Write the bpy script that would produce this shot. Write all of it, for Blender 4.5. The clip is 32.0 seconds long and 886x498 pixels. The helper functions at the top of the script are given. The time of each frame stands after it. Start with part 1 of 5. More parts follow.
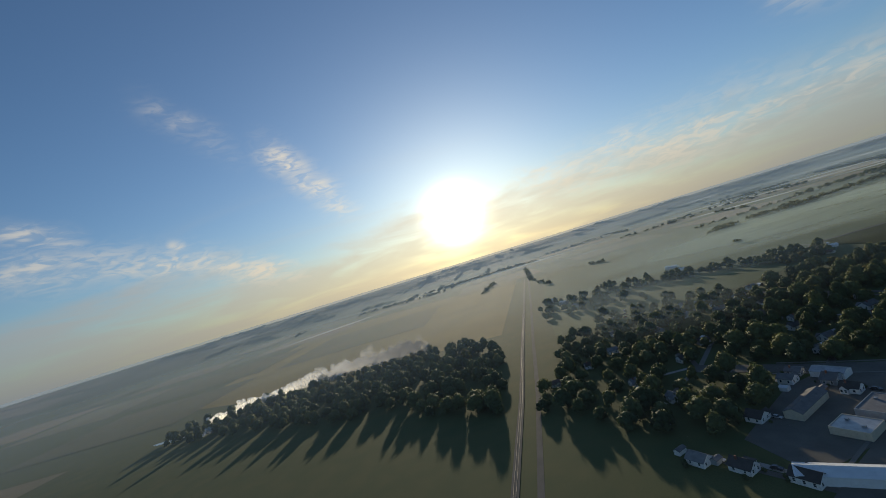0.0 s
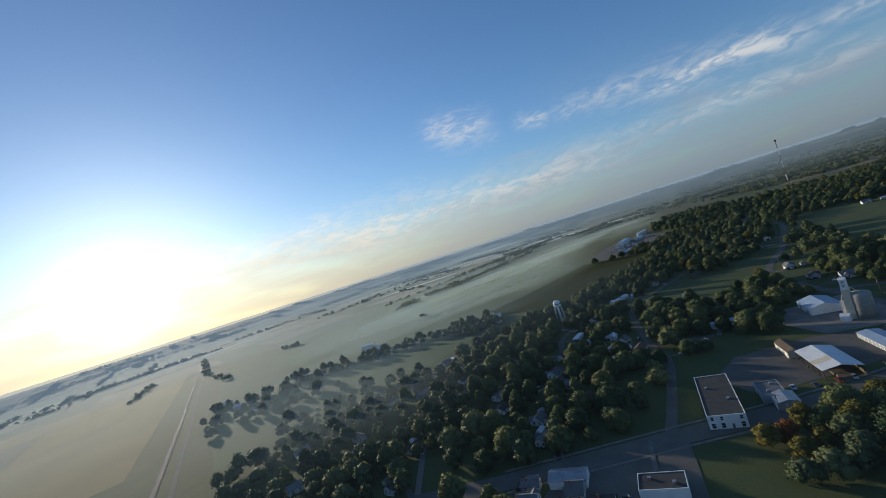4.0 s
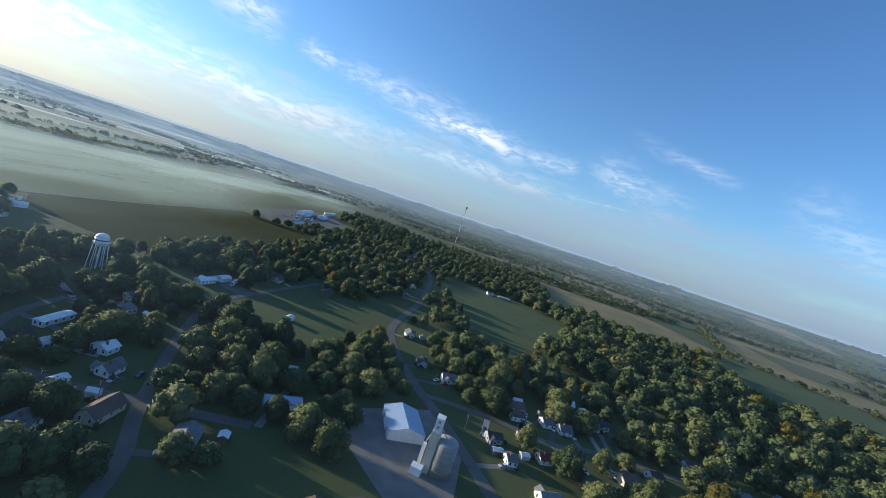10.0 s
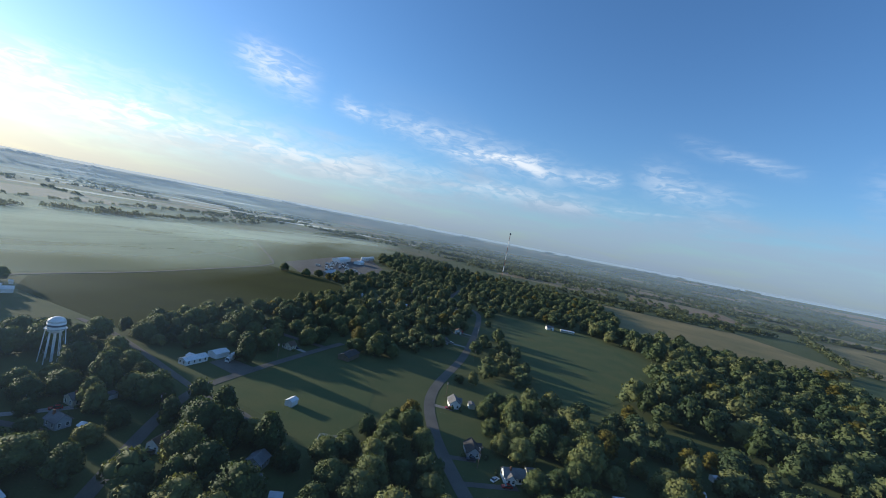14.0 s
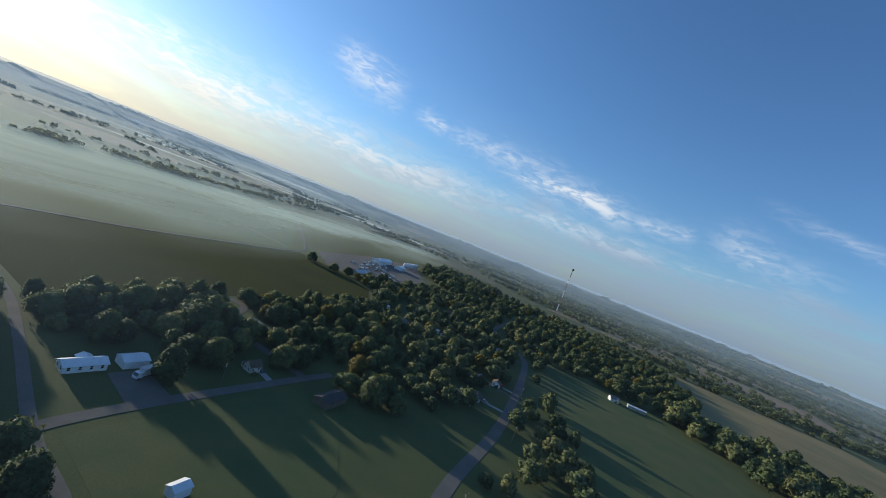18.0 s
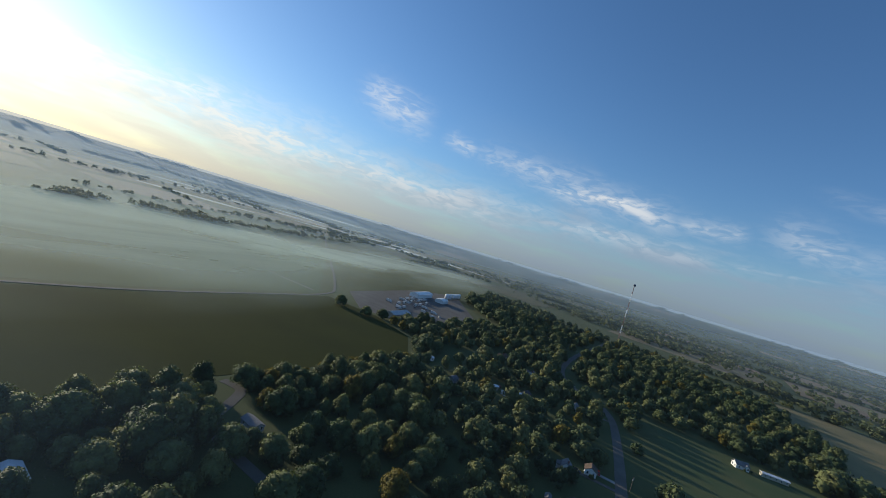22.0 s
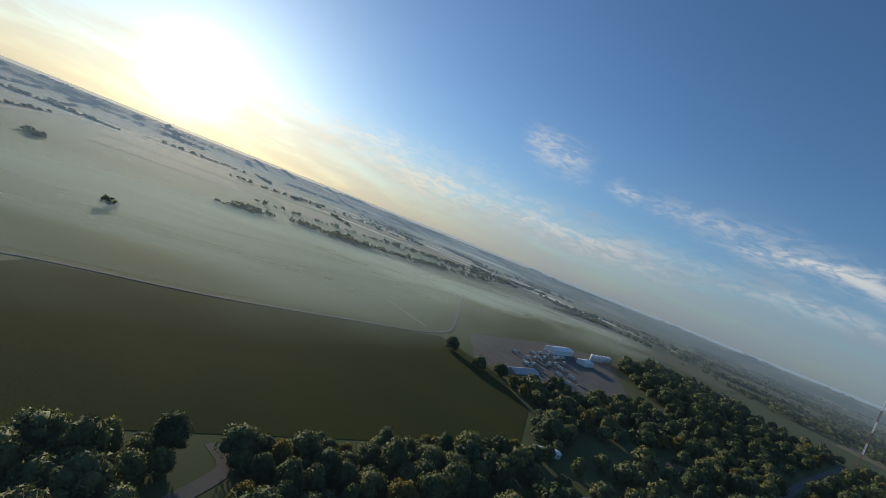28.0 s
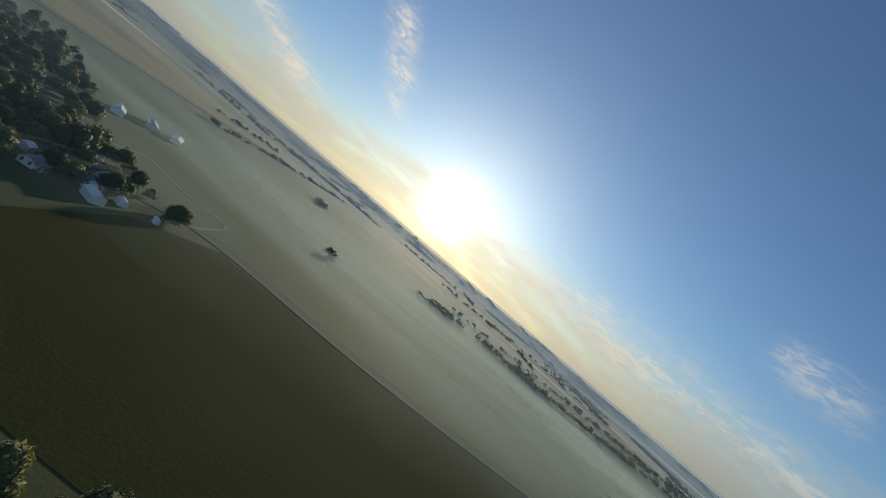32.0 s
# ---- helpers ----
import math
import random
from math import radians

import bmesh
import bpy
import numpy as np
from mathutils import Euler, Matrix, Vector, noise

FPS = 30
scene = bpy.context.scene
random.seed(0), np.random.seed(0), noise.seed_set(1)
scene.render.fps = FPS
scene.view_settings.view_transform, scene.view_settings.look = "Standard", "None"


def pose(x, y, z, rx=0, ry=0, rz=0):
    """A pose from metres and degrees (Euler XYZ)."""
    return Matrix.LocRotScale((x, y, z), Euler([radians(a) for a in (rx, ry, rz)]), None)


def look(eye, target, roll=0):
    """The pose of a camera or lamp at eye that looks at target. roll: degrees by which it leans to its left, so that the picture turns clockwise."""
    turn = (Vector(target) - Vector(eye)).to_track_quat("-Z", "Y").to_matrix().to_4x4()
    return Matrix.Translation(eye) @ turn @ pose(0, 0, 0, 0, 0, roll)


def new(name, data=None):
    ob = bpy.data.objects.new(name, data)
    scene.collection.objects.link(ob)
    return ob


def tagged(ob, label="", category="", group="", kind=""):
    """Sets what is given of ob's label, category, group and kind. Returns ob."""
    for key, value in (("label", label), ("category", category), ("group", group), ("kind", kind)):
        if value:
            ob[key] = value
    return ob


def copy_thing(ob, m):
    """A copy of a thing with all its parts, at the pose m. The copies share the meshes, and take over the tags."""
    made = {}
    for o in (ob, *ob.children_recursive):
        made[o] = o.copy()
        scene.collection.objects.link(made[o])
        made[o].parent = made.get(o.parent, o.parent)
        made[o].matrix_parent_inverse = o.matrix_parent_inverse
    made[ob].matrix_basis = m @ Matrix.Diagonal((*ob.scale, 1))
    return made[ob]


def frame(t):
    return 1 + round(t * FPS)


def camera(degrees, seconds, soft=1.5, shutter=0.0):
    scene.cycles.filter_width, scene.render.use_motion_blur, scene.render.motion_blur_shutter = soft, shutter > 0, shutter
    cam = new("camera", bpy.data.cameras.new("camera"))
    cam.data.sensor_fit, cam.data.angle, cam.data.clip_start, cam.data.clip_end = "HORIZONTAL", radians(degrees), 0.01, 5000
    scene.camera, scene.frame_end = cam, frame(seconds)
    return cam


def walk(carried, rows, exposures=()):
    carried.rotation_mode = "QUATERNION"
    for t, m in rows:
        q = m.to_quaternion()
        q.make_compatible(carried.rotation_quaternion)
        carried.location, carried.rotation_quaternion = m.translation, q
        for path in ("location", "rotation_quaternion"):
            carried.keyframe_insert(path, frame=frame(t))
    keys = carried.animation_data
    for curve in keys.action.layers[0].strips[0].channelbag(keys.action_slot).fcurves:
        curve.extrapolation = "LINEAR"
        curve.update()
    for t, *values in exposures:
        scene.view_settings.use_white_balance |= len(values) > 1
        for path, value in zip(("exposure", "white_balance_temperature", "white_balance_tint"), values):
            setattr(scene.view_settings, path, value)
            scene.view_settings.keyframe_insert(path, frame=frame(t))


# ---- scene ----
import itertools

# ---- the flight: seconds, place, heading, climb and bank of the camera ----
FLIGHT = [
    (0.0, 0.2, 0.3, 116.5, 4.17, 2.35, 17.05),
    (0.5, 17.1, -3.1, 113.9, -0.33, 1.85, 15.80),
    (1.0, 33.7, -6.6, 111.4, -4.26, 1.36, 17.67),
    (1.5, 50.0, -10.5, 108.8, -9.29, 0.25, 19.55),
    (2.0, 65.8, -14.9, 106.4, -14.85, 0.42, 21.38),
    (2.5, 81.1, -19.9, 104.2, -20.81, 0.94, 16.96),
    (4.5, 127.3, -56.0, 102.8, -42.34, 0.99, 22.61),
    (5.0, 136.4, -69.7, 102.5, -49.09, 1.38, 27.45),
    (5.5, 144.6, -84.0, 102.0, -56.25, 0.83, 26.67),
    (6.0, 151.3, -98.8, 101.2, -62.09, -0.18, 23.55),
    (6.5, 156.2, -113.7, 100.4, -67.61, -1.04, 10.78),
    (7.0, 159.2, -128.1, 99.7, -70.04, -0.49, 11.16),
    (7.5, 160.8, -141.9, 99.3, -73.20, -1.14, 9.32),
    (8.0, 161.3, -154.6, 99.3, -75.09, -3.39, 3.18),
    (8.5, 161.6, -166.3, 99.5, -76.11, -4.13, 0.21),
    (9.0, 161.8, -176.9, 99.5, -76.75, -4.37, -2.38),
    (9.5, 162.3, -186.7, 99.0, -77.26, -4.89, -13.01),
    (10.0, 163.2, -196.2, 98.1, -75.49, -5.10, -18.14),
    (10.5, 164.3, -205.3, 97.1, -73.74, -4.84, -19.19),
    (11.0, 165.8, -214.1, 96.2, -71.57, -4.22, -19.93),
    (11.5, 167.5, -222.7, 95.6, -69.37, -3.85, -12.14),
    (12.0, 169.3, -230.9, 95.4, -69.06, -3.02, -5.20),
    (12.5, 171.1, -239.0, 95.5, -69.30, -2.52, -2.28),
    (13.0, 173.0, -247.2, 95.8, -69.83, -2.34, -10.65),
    (13.5, 175.1, -256.0, 96.3, -68.78, -2.22, -12.36),
    (14.0, 177.4, -265.3, 96.8, -68.12, -2.36, -10.90),
    (14.5, 179.9, -275.1, 97.3, -67.72, -2.21, -7.49),
    (16.5, 196.9, -324.6, 96.5, -65.43, -1.06, -15.29),
    (17.0, 202.8, -335.2, 95.0, -64.36, -1.61, -17.59),
    (17.5, 209.0, -345.3, 93.3, -62.64, -1.86, -20.05),
    (18.0, 215.6, -354.8, 91.6, -60.54, -2.05, -21.61),
    (18.5, 222.3, -364.0, 90.1, -57.99, -0.22, -23.35),
    (19.0, 229.3, -372.8, 89.3, -55.06, 0.65, -24.04),
    (19.5, 236.2, -381.1, 89.4, -52.10, 0.55, -9.92),
    (20.0, 242.8, -389.0, 90.1, -53.05, 0.19, -7.81),
    (20.5, 248.8, -396.2, 91.3, -53.26, 0.03, -7.71),
    (21.0, 254.3, -403.0, 92.8, -53.72, -0.27, -8.01),
    (21.5, 259.3, -409.3, 94.5, -53.94, -0.37, -9.24),
    (22.0, 264.1, -415.6, 96.3, -54.70, -0.94, -16.65),
    (22.5, 268.9, -422.1, 97.9, -52.75, -1.49, -17.39),
    (23.0, 273.7, -428.8, 99.4, -51.66, -1.70, -17.65),
    (23.5, 278.5, -435.9, 100.7, -50.13, -2.07, -18.35),
    (24.0, 283.2, -443.3, 101.6, -48.92, -2.31, -18.46),
    (24.5, 287.8, -451.0, 102.2, -47.09, -2.79, -18.86),
    (25.0, 292.1, -458.9, 102.4, -45.65, -2.90, -19.36),
    (25.5, 296.3, -466.7, 102.3, -43.77, -3.12, -19.81),
    (27.5, 311.5, -493.4, 93.2, -35.89, -2.57, -21.76),
    (28.0, 316.5, -498.0, 90.6, -33.70, -1.99, -21.74),
    (28.5, 322.1, -502.3, 88.0, -31.19, -2.50, -23.10),
    (29.0, 328.5, -506.4, 85.4, -28.64, -2.71, -24.28),
    (29.5, 335.8, -510.4, 82.9, -26.40, -3.77, -25.46),
    (30.0, 343.9, -514.5, 80.2, -24.09, -3.89, -27.50),
    (30.5, 352.9, -518.6, 77.5, -20.75, -2.73, -34.41),
    (31.0, 362.8, -522.6, 74.8, -15.01, -0.84, -39.24),
    (31.5, 373.3, -526.5, 72.1, -8.09, 0.97, -40.97),
    (32.0, 384.1, -530.2, 69.4, -1.38, 1.38, -40.58),
]


def flight_pose(x, y, z, yaw, pitch, bank):
    a, b = radians(yaw), radians(pitch)
    aim = (x + math.cos(a) * math.cos(b), y + math.sin(a) * math.cos(b), z + math.sin(b))
    return look((x, y, z), aim, -bank)


cam = camera(93.3, 32.0, soft=0.85)
walk(cam, [(r[0], flight_pose(*r[1:])) for r in FLIGHT],
     exposures=[(0.0, -0.60, 7400, 10), (2.5, -0.45, 7200, 10), (5.0, -0.08, 6550, 10), (9.0, 0.48, 6350, 10), (14.0, 0.30, 6400, 10), (19.0, 0.08, 6500, 10), (25.0, -0.22, 6750, 10), (28.0, -0.34, 6950, 10), (32.0, -0.50, 7400, 10)])

# ---- daylight: low morning sun in the east, thin high cloud ----
SUN_EL, SUN_AZ = radians(9.0), 0.0
GLOW_EL, GLOW_AZ = radians(6.2), radians(1.3)
GLOW_DIR = Vector((math.cos(GLOW_EL) * math.cos(GLOW_AZ), math.cos(GLOW_EL) * math.sin(GLOW_AZ), math.sin(GLOW_EL)))
SUN_DIR = Vector((math.cos(SUN_EL), 0.0, math.sin(SUN_EL)))

sun = new("sun", bpy.data.lights.new("sun", "SUN"))
sun.data.energy, sun.data.angle, sun.data.color = 5.0, radians(1.2), (1.0, 0.90, 0.71)
sun.matrix_world = look(SUN_DIR * 50, (0, 0, 0))

world = bpy.data.worlds.new("sky")
scene.world = world
world.use_nodes = True
wn, wl = world.node_tree.nodes, world.node_tree.links
wn.clear()


def wmath(op, a, b=None, c=None, clamp=False):
    n = wn.new("ShaderNodeMath")
    n.operation, n.use_clamp = op, clamp
    for i, v in enumerate((a, b, c)):
        if v is None:
            continue
        if isinstance(v, (int, float)):
            n.inputs[i].default_value = v
        else:
            wl.new(v, n.inputs[i])
    return n.outputs[0]


def wdot(direction):
    n = wn.new("ShaderNodeVectorMath")
    n.operation = "DOT_PRODUCT"
    wl.new(sky_dir, n.inputs[0])
    n.inputs[1].default_value = Vector(direction).normalized()
    return n.outputs["Value"]


def wmix(fac, a, b, blend="MIX"):
    n = wn.new("ShaderNodeMix")
    n.data_type, n.blend_type, n.clamp_result = "RGBA", blend, False
    for i, v in ((0, fac), (6, a), (7, b)):
        if isinstance(v, (int, float)):
            n.inputs[i].default_value = v
        elif isinstance(v, tuple):
            n.inputs[i].default_value = (*v, 1)
        else:
            wl.new(v, n.inputs[i])
    return n.outputs[2]


def wangle(direction, width):
    """A soft spot on the sky round a direction, of that width in degrees."""
    ang = wmath("ARCCOSINE", wmath("MINIMUM", wdot(direction), 1.0))
    return wmath("POWER", 2.718, wmath("MULTIPLY", wmath("POWER", wmath("DIVIDE", ang, radians(width)), 2.0), -1.0))


coord = wn.new("ShaderNodeTexCoord")
sky_dir = coord.outputs["Generated"]
sep = wn.new("ShaderNodeSeparateXYZ")
wl.new(sky_dir, sep.inputs[0])
up = wmath("MAXIMUM", sep.outputs[2], 0.0)
nishita = wn.new("ShaderNodeTexSky")
nishita.sky_type, nishita.sun_disc = "NISHITA", False
nishita.sun_elevation, nishita.sun_rotation = SUN_EL, radians(90)
nishita.air_density, nishita.dust_density, nishita.ozone_density = 1.0, 0.25, 2.5
clamped = wn.new("ShaderNodeCombineXYZ")
wl.new(sep.outputs[0], clamped.inputs[0])
wl.new(sep.outputs[1], clamped.inputs[1])
wl.new(wmath("MAXIMUM", sep.outputs[2], 0.012), clamped.inputs[2])
wl.new(clamped.outputs[0], nishita.inputs["Vector"])
sky = wmix(1.0, nishita.outputs[0], (0.112, 0.150, 0.196), "MULTIPLY")
# high thin cloud, on a plane overhead
plane = wn.new("ShaderNodeCombineXYZ")
lift = wmath("ADD", up, 0.10)
wl.new(wmath("DIVIDE", sep.outputs[0], lift), plane.inputs[0])
wl.new(wmath("DIVIDE", sep.outputs[1], lift), plane.inputs[1])


def wnoise(scale, detail, stretch=(1, 1, 1), dist=0.0, turn=0.0):
    m = wn.new("ShaderNodeMapping")
    m.inputs["Scale"].default_value = stretch
    m.inputs["Rotation"].default_value = (0, 0, turn)
    wl.new(plane.outputs[0], m.inputs[0])
    n = wn.new("ShaderNodeTexNoise")
    n.inputs["Scale"].default_value, n.inputs["Detail"].default_value = scale, detail
    n.inputs["Distortion"].default_value = dist
    wl.new(m.outputs[0], n.inputs["Vector"])
    return n.outputs[0]


def wramp(v, lo, hi):
    n = wn.new("ShaderNodeMapRange")
    n.interpolation_type = "SMOOTHSTEP"
    wl.new(v, n.inputs[0])
    n.inputs[1].default_value, n.inputs[2].default_value = lo, hi
    return n.outputs[0]


def wnoise3(scale, detail, stretch, dist=0.0):
    m = wn.new("ShaderNodeMapping")
    m.inputs["Scale"].default_value = stretch
    m.inputs["Rotation"].default_value = (0.10, -0.06, 0.0)
    wl.new(sky_dir, m.inputs[0])
    n = wn.new("ShaderNodeTexNoise")
    n.inputs["Scale"].default_value, n.inputs["Detail"].default_value = scale, detail
    n.inputs["Distortion"].default_value = dist
    wl.new(m.outputs[0], n.inputs["Vector"])
    return n.outputs[0]


wisps = wramp(wnoise(1.1, 9, (1.0, 0.35, 1), 0.6, 0.5), 0.50, 0.80)
ripples = wramp(wnoise3(34.0, 8, (0.8, 0.8, 2.4), 0.9), 0.36, 0.62)
tatters = wramp(wnoise3(7.0, 6, (0.8, 0.8, 3.2), 0.5), 0.36, 0.62)
band = wmath("MULTIPLY", wramp(up, 0.02, 0.10), wmath("SUBTRACT", 1.0, wramp(up, 0.15, 0.34)))
bank_top = wmath("ADD", 0.03, wmath("MULTIPLY", wnoise3(5.0, 9, (1.0, 1.0, 3.0), 0.5), 0.20))
haze_band = wmath("SUBTRACT", 1.0, wramp(wmath("SUBTRACT", up, bank_top), -0.05, 0.03))
haze_band = wmath("MULTIPLY", haze_band, wramp(wnoise3(9.0, 7, (0.7, 0.7, 4.0), 0.4), 0.15, 0.62))
azim = wmath("MULTIPLY", wmath("ARCTAN2", sep.outputs[1], sep.outputs[0]), 57.2958)
elev = wmath("MULTIPLY", wmath("ARCSINE", sep.outputs[2]), 57.2958)


def wstreak(az0, el0, az1, el1, width):
    """A streak of cloud between two places in the sky, in degrees."""
    ca, ce, hl = (az0 + az1) / 2, (el0 + el1) / 2, math.hypot(az1 - az0, el1 - el0) / 2
    ux, uy = (az1 - az0) / (2 * hl), (el1 - el0) / (2 * hl)
    da, de = wmath("SUBTRACT", azim, ca), wmath("SUBTRACT", elev, ce)
    al = wmath("DIVIDE", wmath("ADD", wmath("MULTIPLY", da, ux), wmath("MULTIPLY", de, uy)), hl * 1.1)
    ac = wmath("DIVIDE", wmath("SUBTRACT", wmath("MULTIPLY", de, ux), wmath("MULTIPLY", da, uy)), width)
    q = wmath("ADD", wmath("POWER", wmath("ABSOLUTE", al), 4.0), wmath("MULTIPLY", ac, ac))
    return wmath("POWER", 2.718, wmath("MULTIPLY", q, -1.0))


spots = None
for a0, e0, a1, e1, w, k in ((-39.5, 16.4, -47.5, 14.2, 1.5, 0.75), (-51, 13.9, -55, 12.8, 0.8, 0.8), (-57, 13.0, -68, 11.9, 1.1, 1.25), (-66, 12.0, -81, 10.4, 1.3, 1.35),
                             (-82, 10.6, -88.5, 10.0, 0.8, 0.95), (-96, 15.4, -106, 12.8, 0.6, 0.45), (-92, 11.2, -102, 8.0, 1.5, 0.55), (-113, 12.5, -121, 7.5, 1.6, 0.35),
                             (23, 20.5, 15, 11.6, 1.3, 1.15), (52, 12.2, 33, 8.6, 1.5, 0.9), (36, 9.4, 23, 4.6, 1.2, 1.15), (50, 15.4, 44, 13.8, 0.8, 0.9), (36.6, 11.8, 34.9, 11.0, 0.5, 0.7), (35, 27, 27, 21, 1.2, 0.45), (-86.5, 6.5, -97, 7.1, 0.15, 0.9),
                             (-8, 9.5, -13, 8.0, 0.4, 0.7), (-11, 6.2, -24, 8.6, 1.2, 0.9), (-3, 4.5, -36, 6.6, 2.4, 1.05), (-34, 6.4, -62, 6.2, 1.6, 0.85), (-60, 7.2, -92, 6.6, 0.9, 0.6)):
    s = wmath("MULTIPLY", wstreak(a0, e0, a1, e1, w * 1.25), k)
    spots = s if spots is None else wmath("MAXIMUM", spots, s)
high = wmath("MULTIPLY", spots, wmath("MULTIPLY", wmath("ADD", wmath("MULTIPLY", ripples, 0.7), 0.25), wmath("ADD", wmath("MULTIPLY", tatters, 0.7), 0.3)))
cloud = wmath("MAXIMUM", wmath("MULTIPLY", wmath("MULTIPLY", wisps, band), 0.22), wmath("MULTIPLY", haze_band, 0.78), clamp=True)
high = wmath("MULTIPLY", high, 0.95, clamp=True)
near_sun = wmath("MULTIPLY", wmath("ADD", wdot(GLOW_DIR), 1.0), 0.5)
glow_fac = wmath("POWER", near_sun, 10.0)
cloud_col = wmix(wmath("POWER", near_sun, 6.0), (0.31, 0.40, 0.535), (0.92, 0.87, 0.76))
sky = wmix(wmath("MULTIPLY", cloud, 0.85), sky, cloud_col)
sky = wmix(high, sky, wmix(wmath("POWER", near_sun, 6.0), (0.68, 0.75, 0.83), (1.25, 1.18, 1.02)))
# haze along the horizon
low = wmath("POWER", wmath("SUBTRACT", 1.0, wmath("MINIMUM", up, 1.0)), 11.0)
sky = wmix(wmath("MULTIPLY", low, 0.7), sky, wmix(glow_fac, (0.17, 0.245, 0.365), (0.80, 0.72, 0.55)))
# the sun's aureole in the moist air
aureole = wmath("ADD", wmath("MULTIPLY", wangle(GLOW_DIR, 2.75), 6.0), wmath("MULTIPLY", wmath("POWER", near_sun, 80.0), 0.15))
aureole = wmath("ADD", aureole, wmath("MULTIPLY", wmath("POWER", near_sun, 12.0), 0.07))
sky = wmix(1.0, sky, wmix(1.0, aureole, (1.0, 0.93, 0.78), "MULTIPLY"), "ADD")
back = wn.new("ShaderNodeBackground")
wl.new(sky, back.inputs[0])
back.inputs[1].default_value = 1.0
wl.new(back.outputs[0], wn.new("ShaderNodeOutputWorld").inputs[0])


# ---- materials ----


def material(name, color, rough=0.9, vary=0.25, scale=0.6, fine=8.0, bump=0.3, tint=None, metal=0.0, per_object=0.0, leaf=0.0, spec=0.3, wave=None, space="world", island=0.0, tone=""):
    """A procedural surface: a base colour that drifts to a second tint at two scales, with fine relief."""
    m = bpy.data.materials.new(name)
    m.use_nodes = True
    n, l = m.node_tree.nodes, m.node_tree.links
    b = n["Principled BSDF"]
    b.inputs["Roughness"].default_value, b.inputs["Metallic"].default_value = rough, metal
    b.inputs["Specular IOR Level"].default_value = spec
    if space == "world":
        at = n.new("ShaderNodeNewGeometry").outputs["Position"]
    else:
        at = n.new("ShaderNodeTexCoord").outputs["Object"]

    def tex(s, detail):
        t = n.new("ShaderNodeTexNoise")
        t.inputs["Scale"].default_value, t.inputs["Detail"].default_value = s, detail
        l.new(at, t.inputs["Vector"])
        return t.outputs[0]

    def mix(fac, a, c, blend="MIX"):
        x = n.new("ShaderNodeMix")
        x.data_type, x.blend_type = "RGBA", blend
        for i, v in ((0, fac), (6, a), (7, c)):
            if isinstance(v, (int, float)):
                x.inputs[i].default_value = v
            elif isinstance(v, tuple):
                x.inputs[i].default_value = (*v, 1)
            else:
                l.new(v, x.inputs[i])
        return x.outputs[2]

    def stretch(v, lo, hi, to0=0.0, to1=1.0):
        r = n.new("ShaderNodeMapRange")
        l.new(v, r.inputs[0])
        for i, q in enumerate((lo, hi, to0, to1)):
            r.inputs[i + 1].default_value = q
        return r.outputs[0]

    tint = tint or tuple(c * (1 - vary) for c in color)
    big, small = tex(scale, 5), tex(fine, 3)
    col = mix(stretch(big, 0.32, 0.68), color, tint)
    col = mix(stretch(small, 0.3, 0.7, 0.0, vary), col, tuple(min(1, c * 0.55) for c in color))
    if per_object or island or tone:
        src = n.new("ShaderNodeAttribute") if tone else None
        if tone:
            src.attribute_name = tone
            src = src.outputs["Fac"]
        src = src or ( n.new("ShaderNodeObjectInfo").outputs["Random"] if per_object else n.new("ShaderNodeNewGeometry").outputs["Random Per Island"])
        h = n.new("ShaderNodeHueSaturation")
        p = per_object or island or 1.0
        l.new(stretch(src, 0, 1, 0.5 - 0.06 * p, 0.5 + 0.025 * p), h.inputs["Hue"])
        l.new(stretch(src, 0, 1, 1 + 0.35 * p, 1 - 0.45 * p), h.inputs["Value"])
        l.new(col, h.inputs["Color"])
        col = h.outputs[0]
    l.new(col, b.inputs["Base Color"])
    height = small
    if wave:
        w = n.new("ShaderNodeTexWave")
        w.inputs["Scale"].default_value = wave
        l.new(n.new("ShaderNodeTexCoord").outputs["Object"], w.inputs["Vector"])
        height = w.outputs["Fac"]
    if bump:
        bp = n.new("ShaderNodeBump")
        bp.inputs["Strength"].default_value, bp.inputs["Distance"].default_value = bump, 0.1
        l.new(height, bp.inputs["Height"])
        l.new(bp.outputs[0], b.inputs["Normal"])
    if leaf:
        tr = n.new("ShaderNodeBsdfTranslucent")
        l.new(mix(1.0, col, (1.0, 1.0, 0.55), "MULTIPLY"), tr.inputs[0])
        ms = n.new("ShaderNodeMixShader")
        ms.inputs[0].default_value = leaf
        l.new(b.outputs[0], ms.inputs[1])
        l.new(tr.outputs[0], ms.inputs[2])
        l.new(ms.outputs[0], n["Material Output"].inputs[0])
    return m


GRASS = material("grass", (0.056, 0.082, 0.024), 0.95, 0.40, 0.05, 1.2, 0.5, (0.086, 0.096, 0.030))
LAWN = material("lawn", (0.052, 0.086, 0.026), 0.95, 0.35, 0.045, 1.5, 0.5, (0.092, 0.104, 0.032))
SOY = material("soybeans", (0.053, 0.059, 0.011), 0.98, 0.45, 0.02, 0.9, 0.8, (0.040, 0.047, 0.010), spec=0.05)
SOIL = material("dark_soil", (0.06, 0.05, 0.036), 0.95, 0.3, 0.05, 1.0, 0.5)
CROP = material("green_crop", (0.060, 0.102, 0.038), 0.95, 0.3, 0.006, 0.6, 0.6, (0.084, 0.116, 0.042))
FARFIELD = material("farmland", (0.125, 0.140, 0.062), 0.95, 0.3, 0.004, 0.05, 0.0, (0.190, 0.165, 0.075), island=1.3)
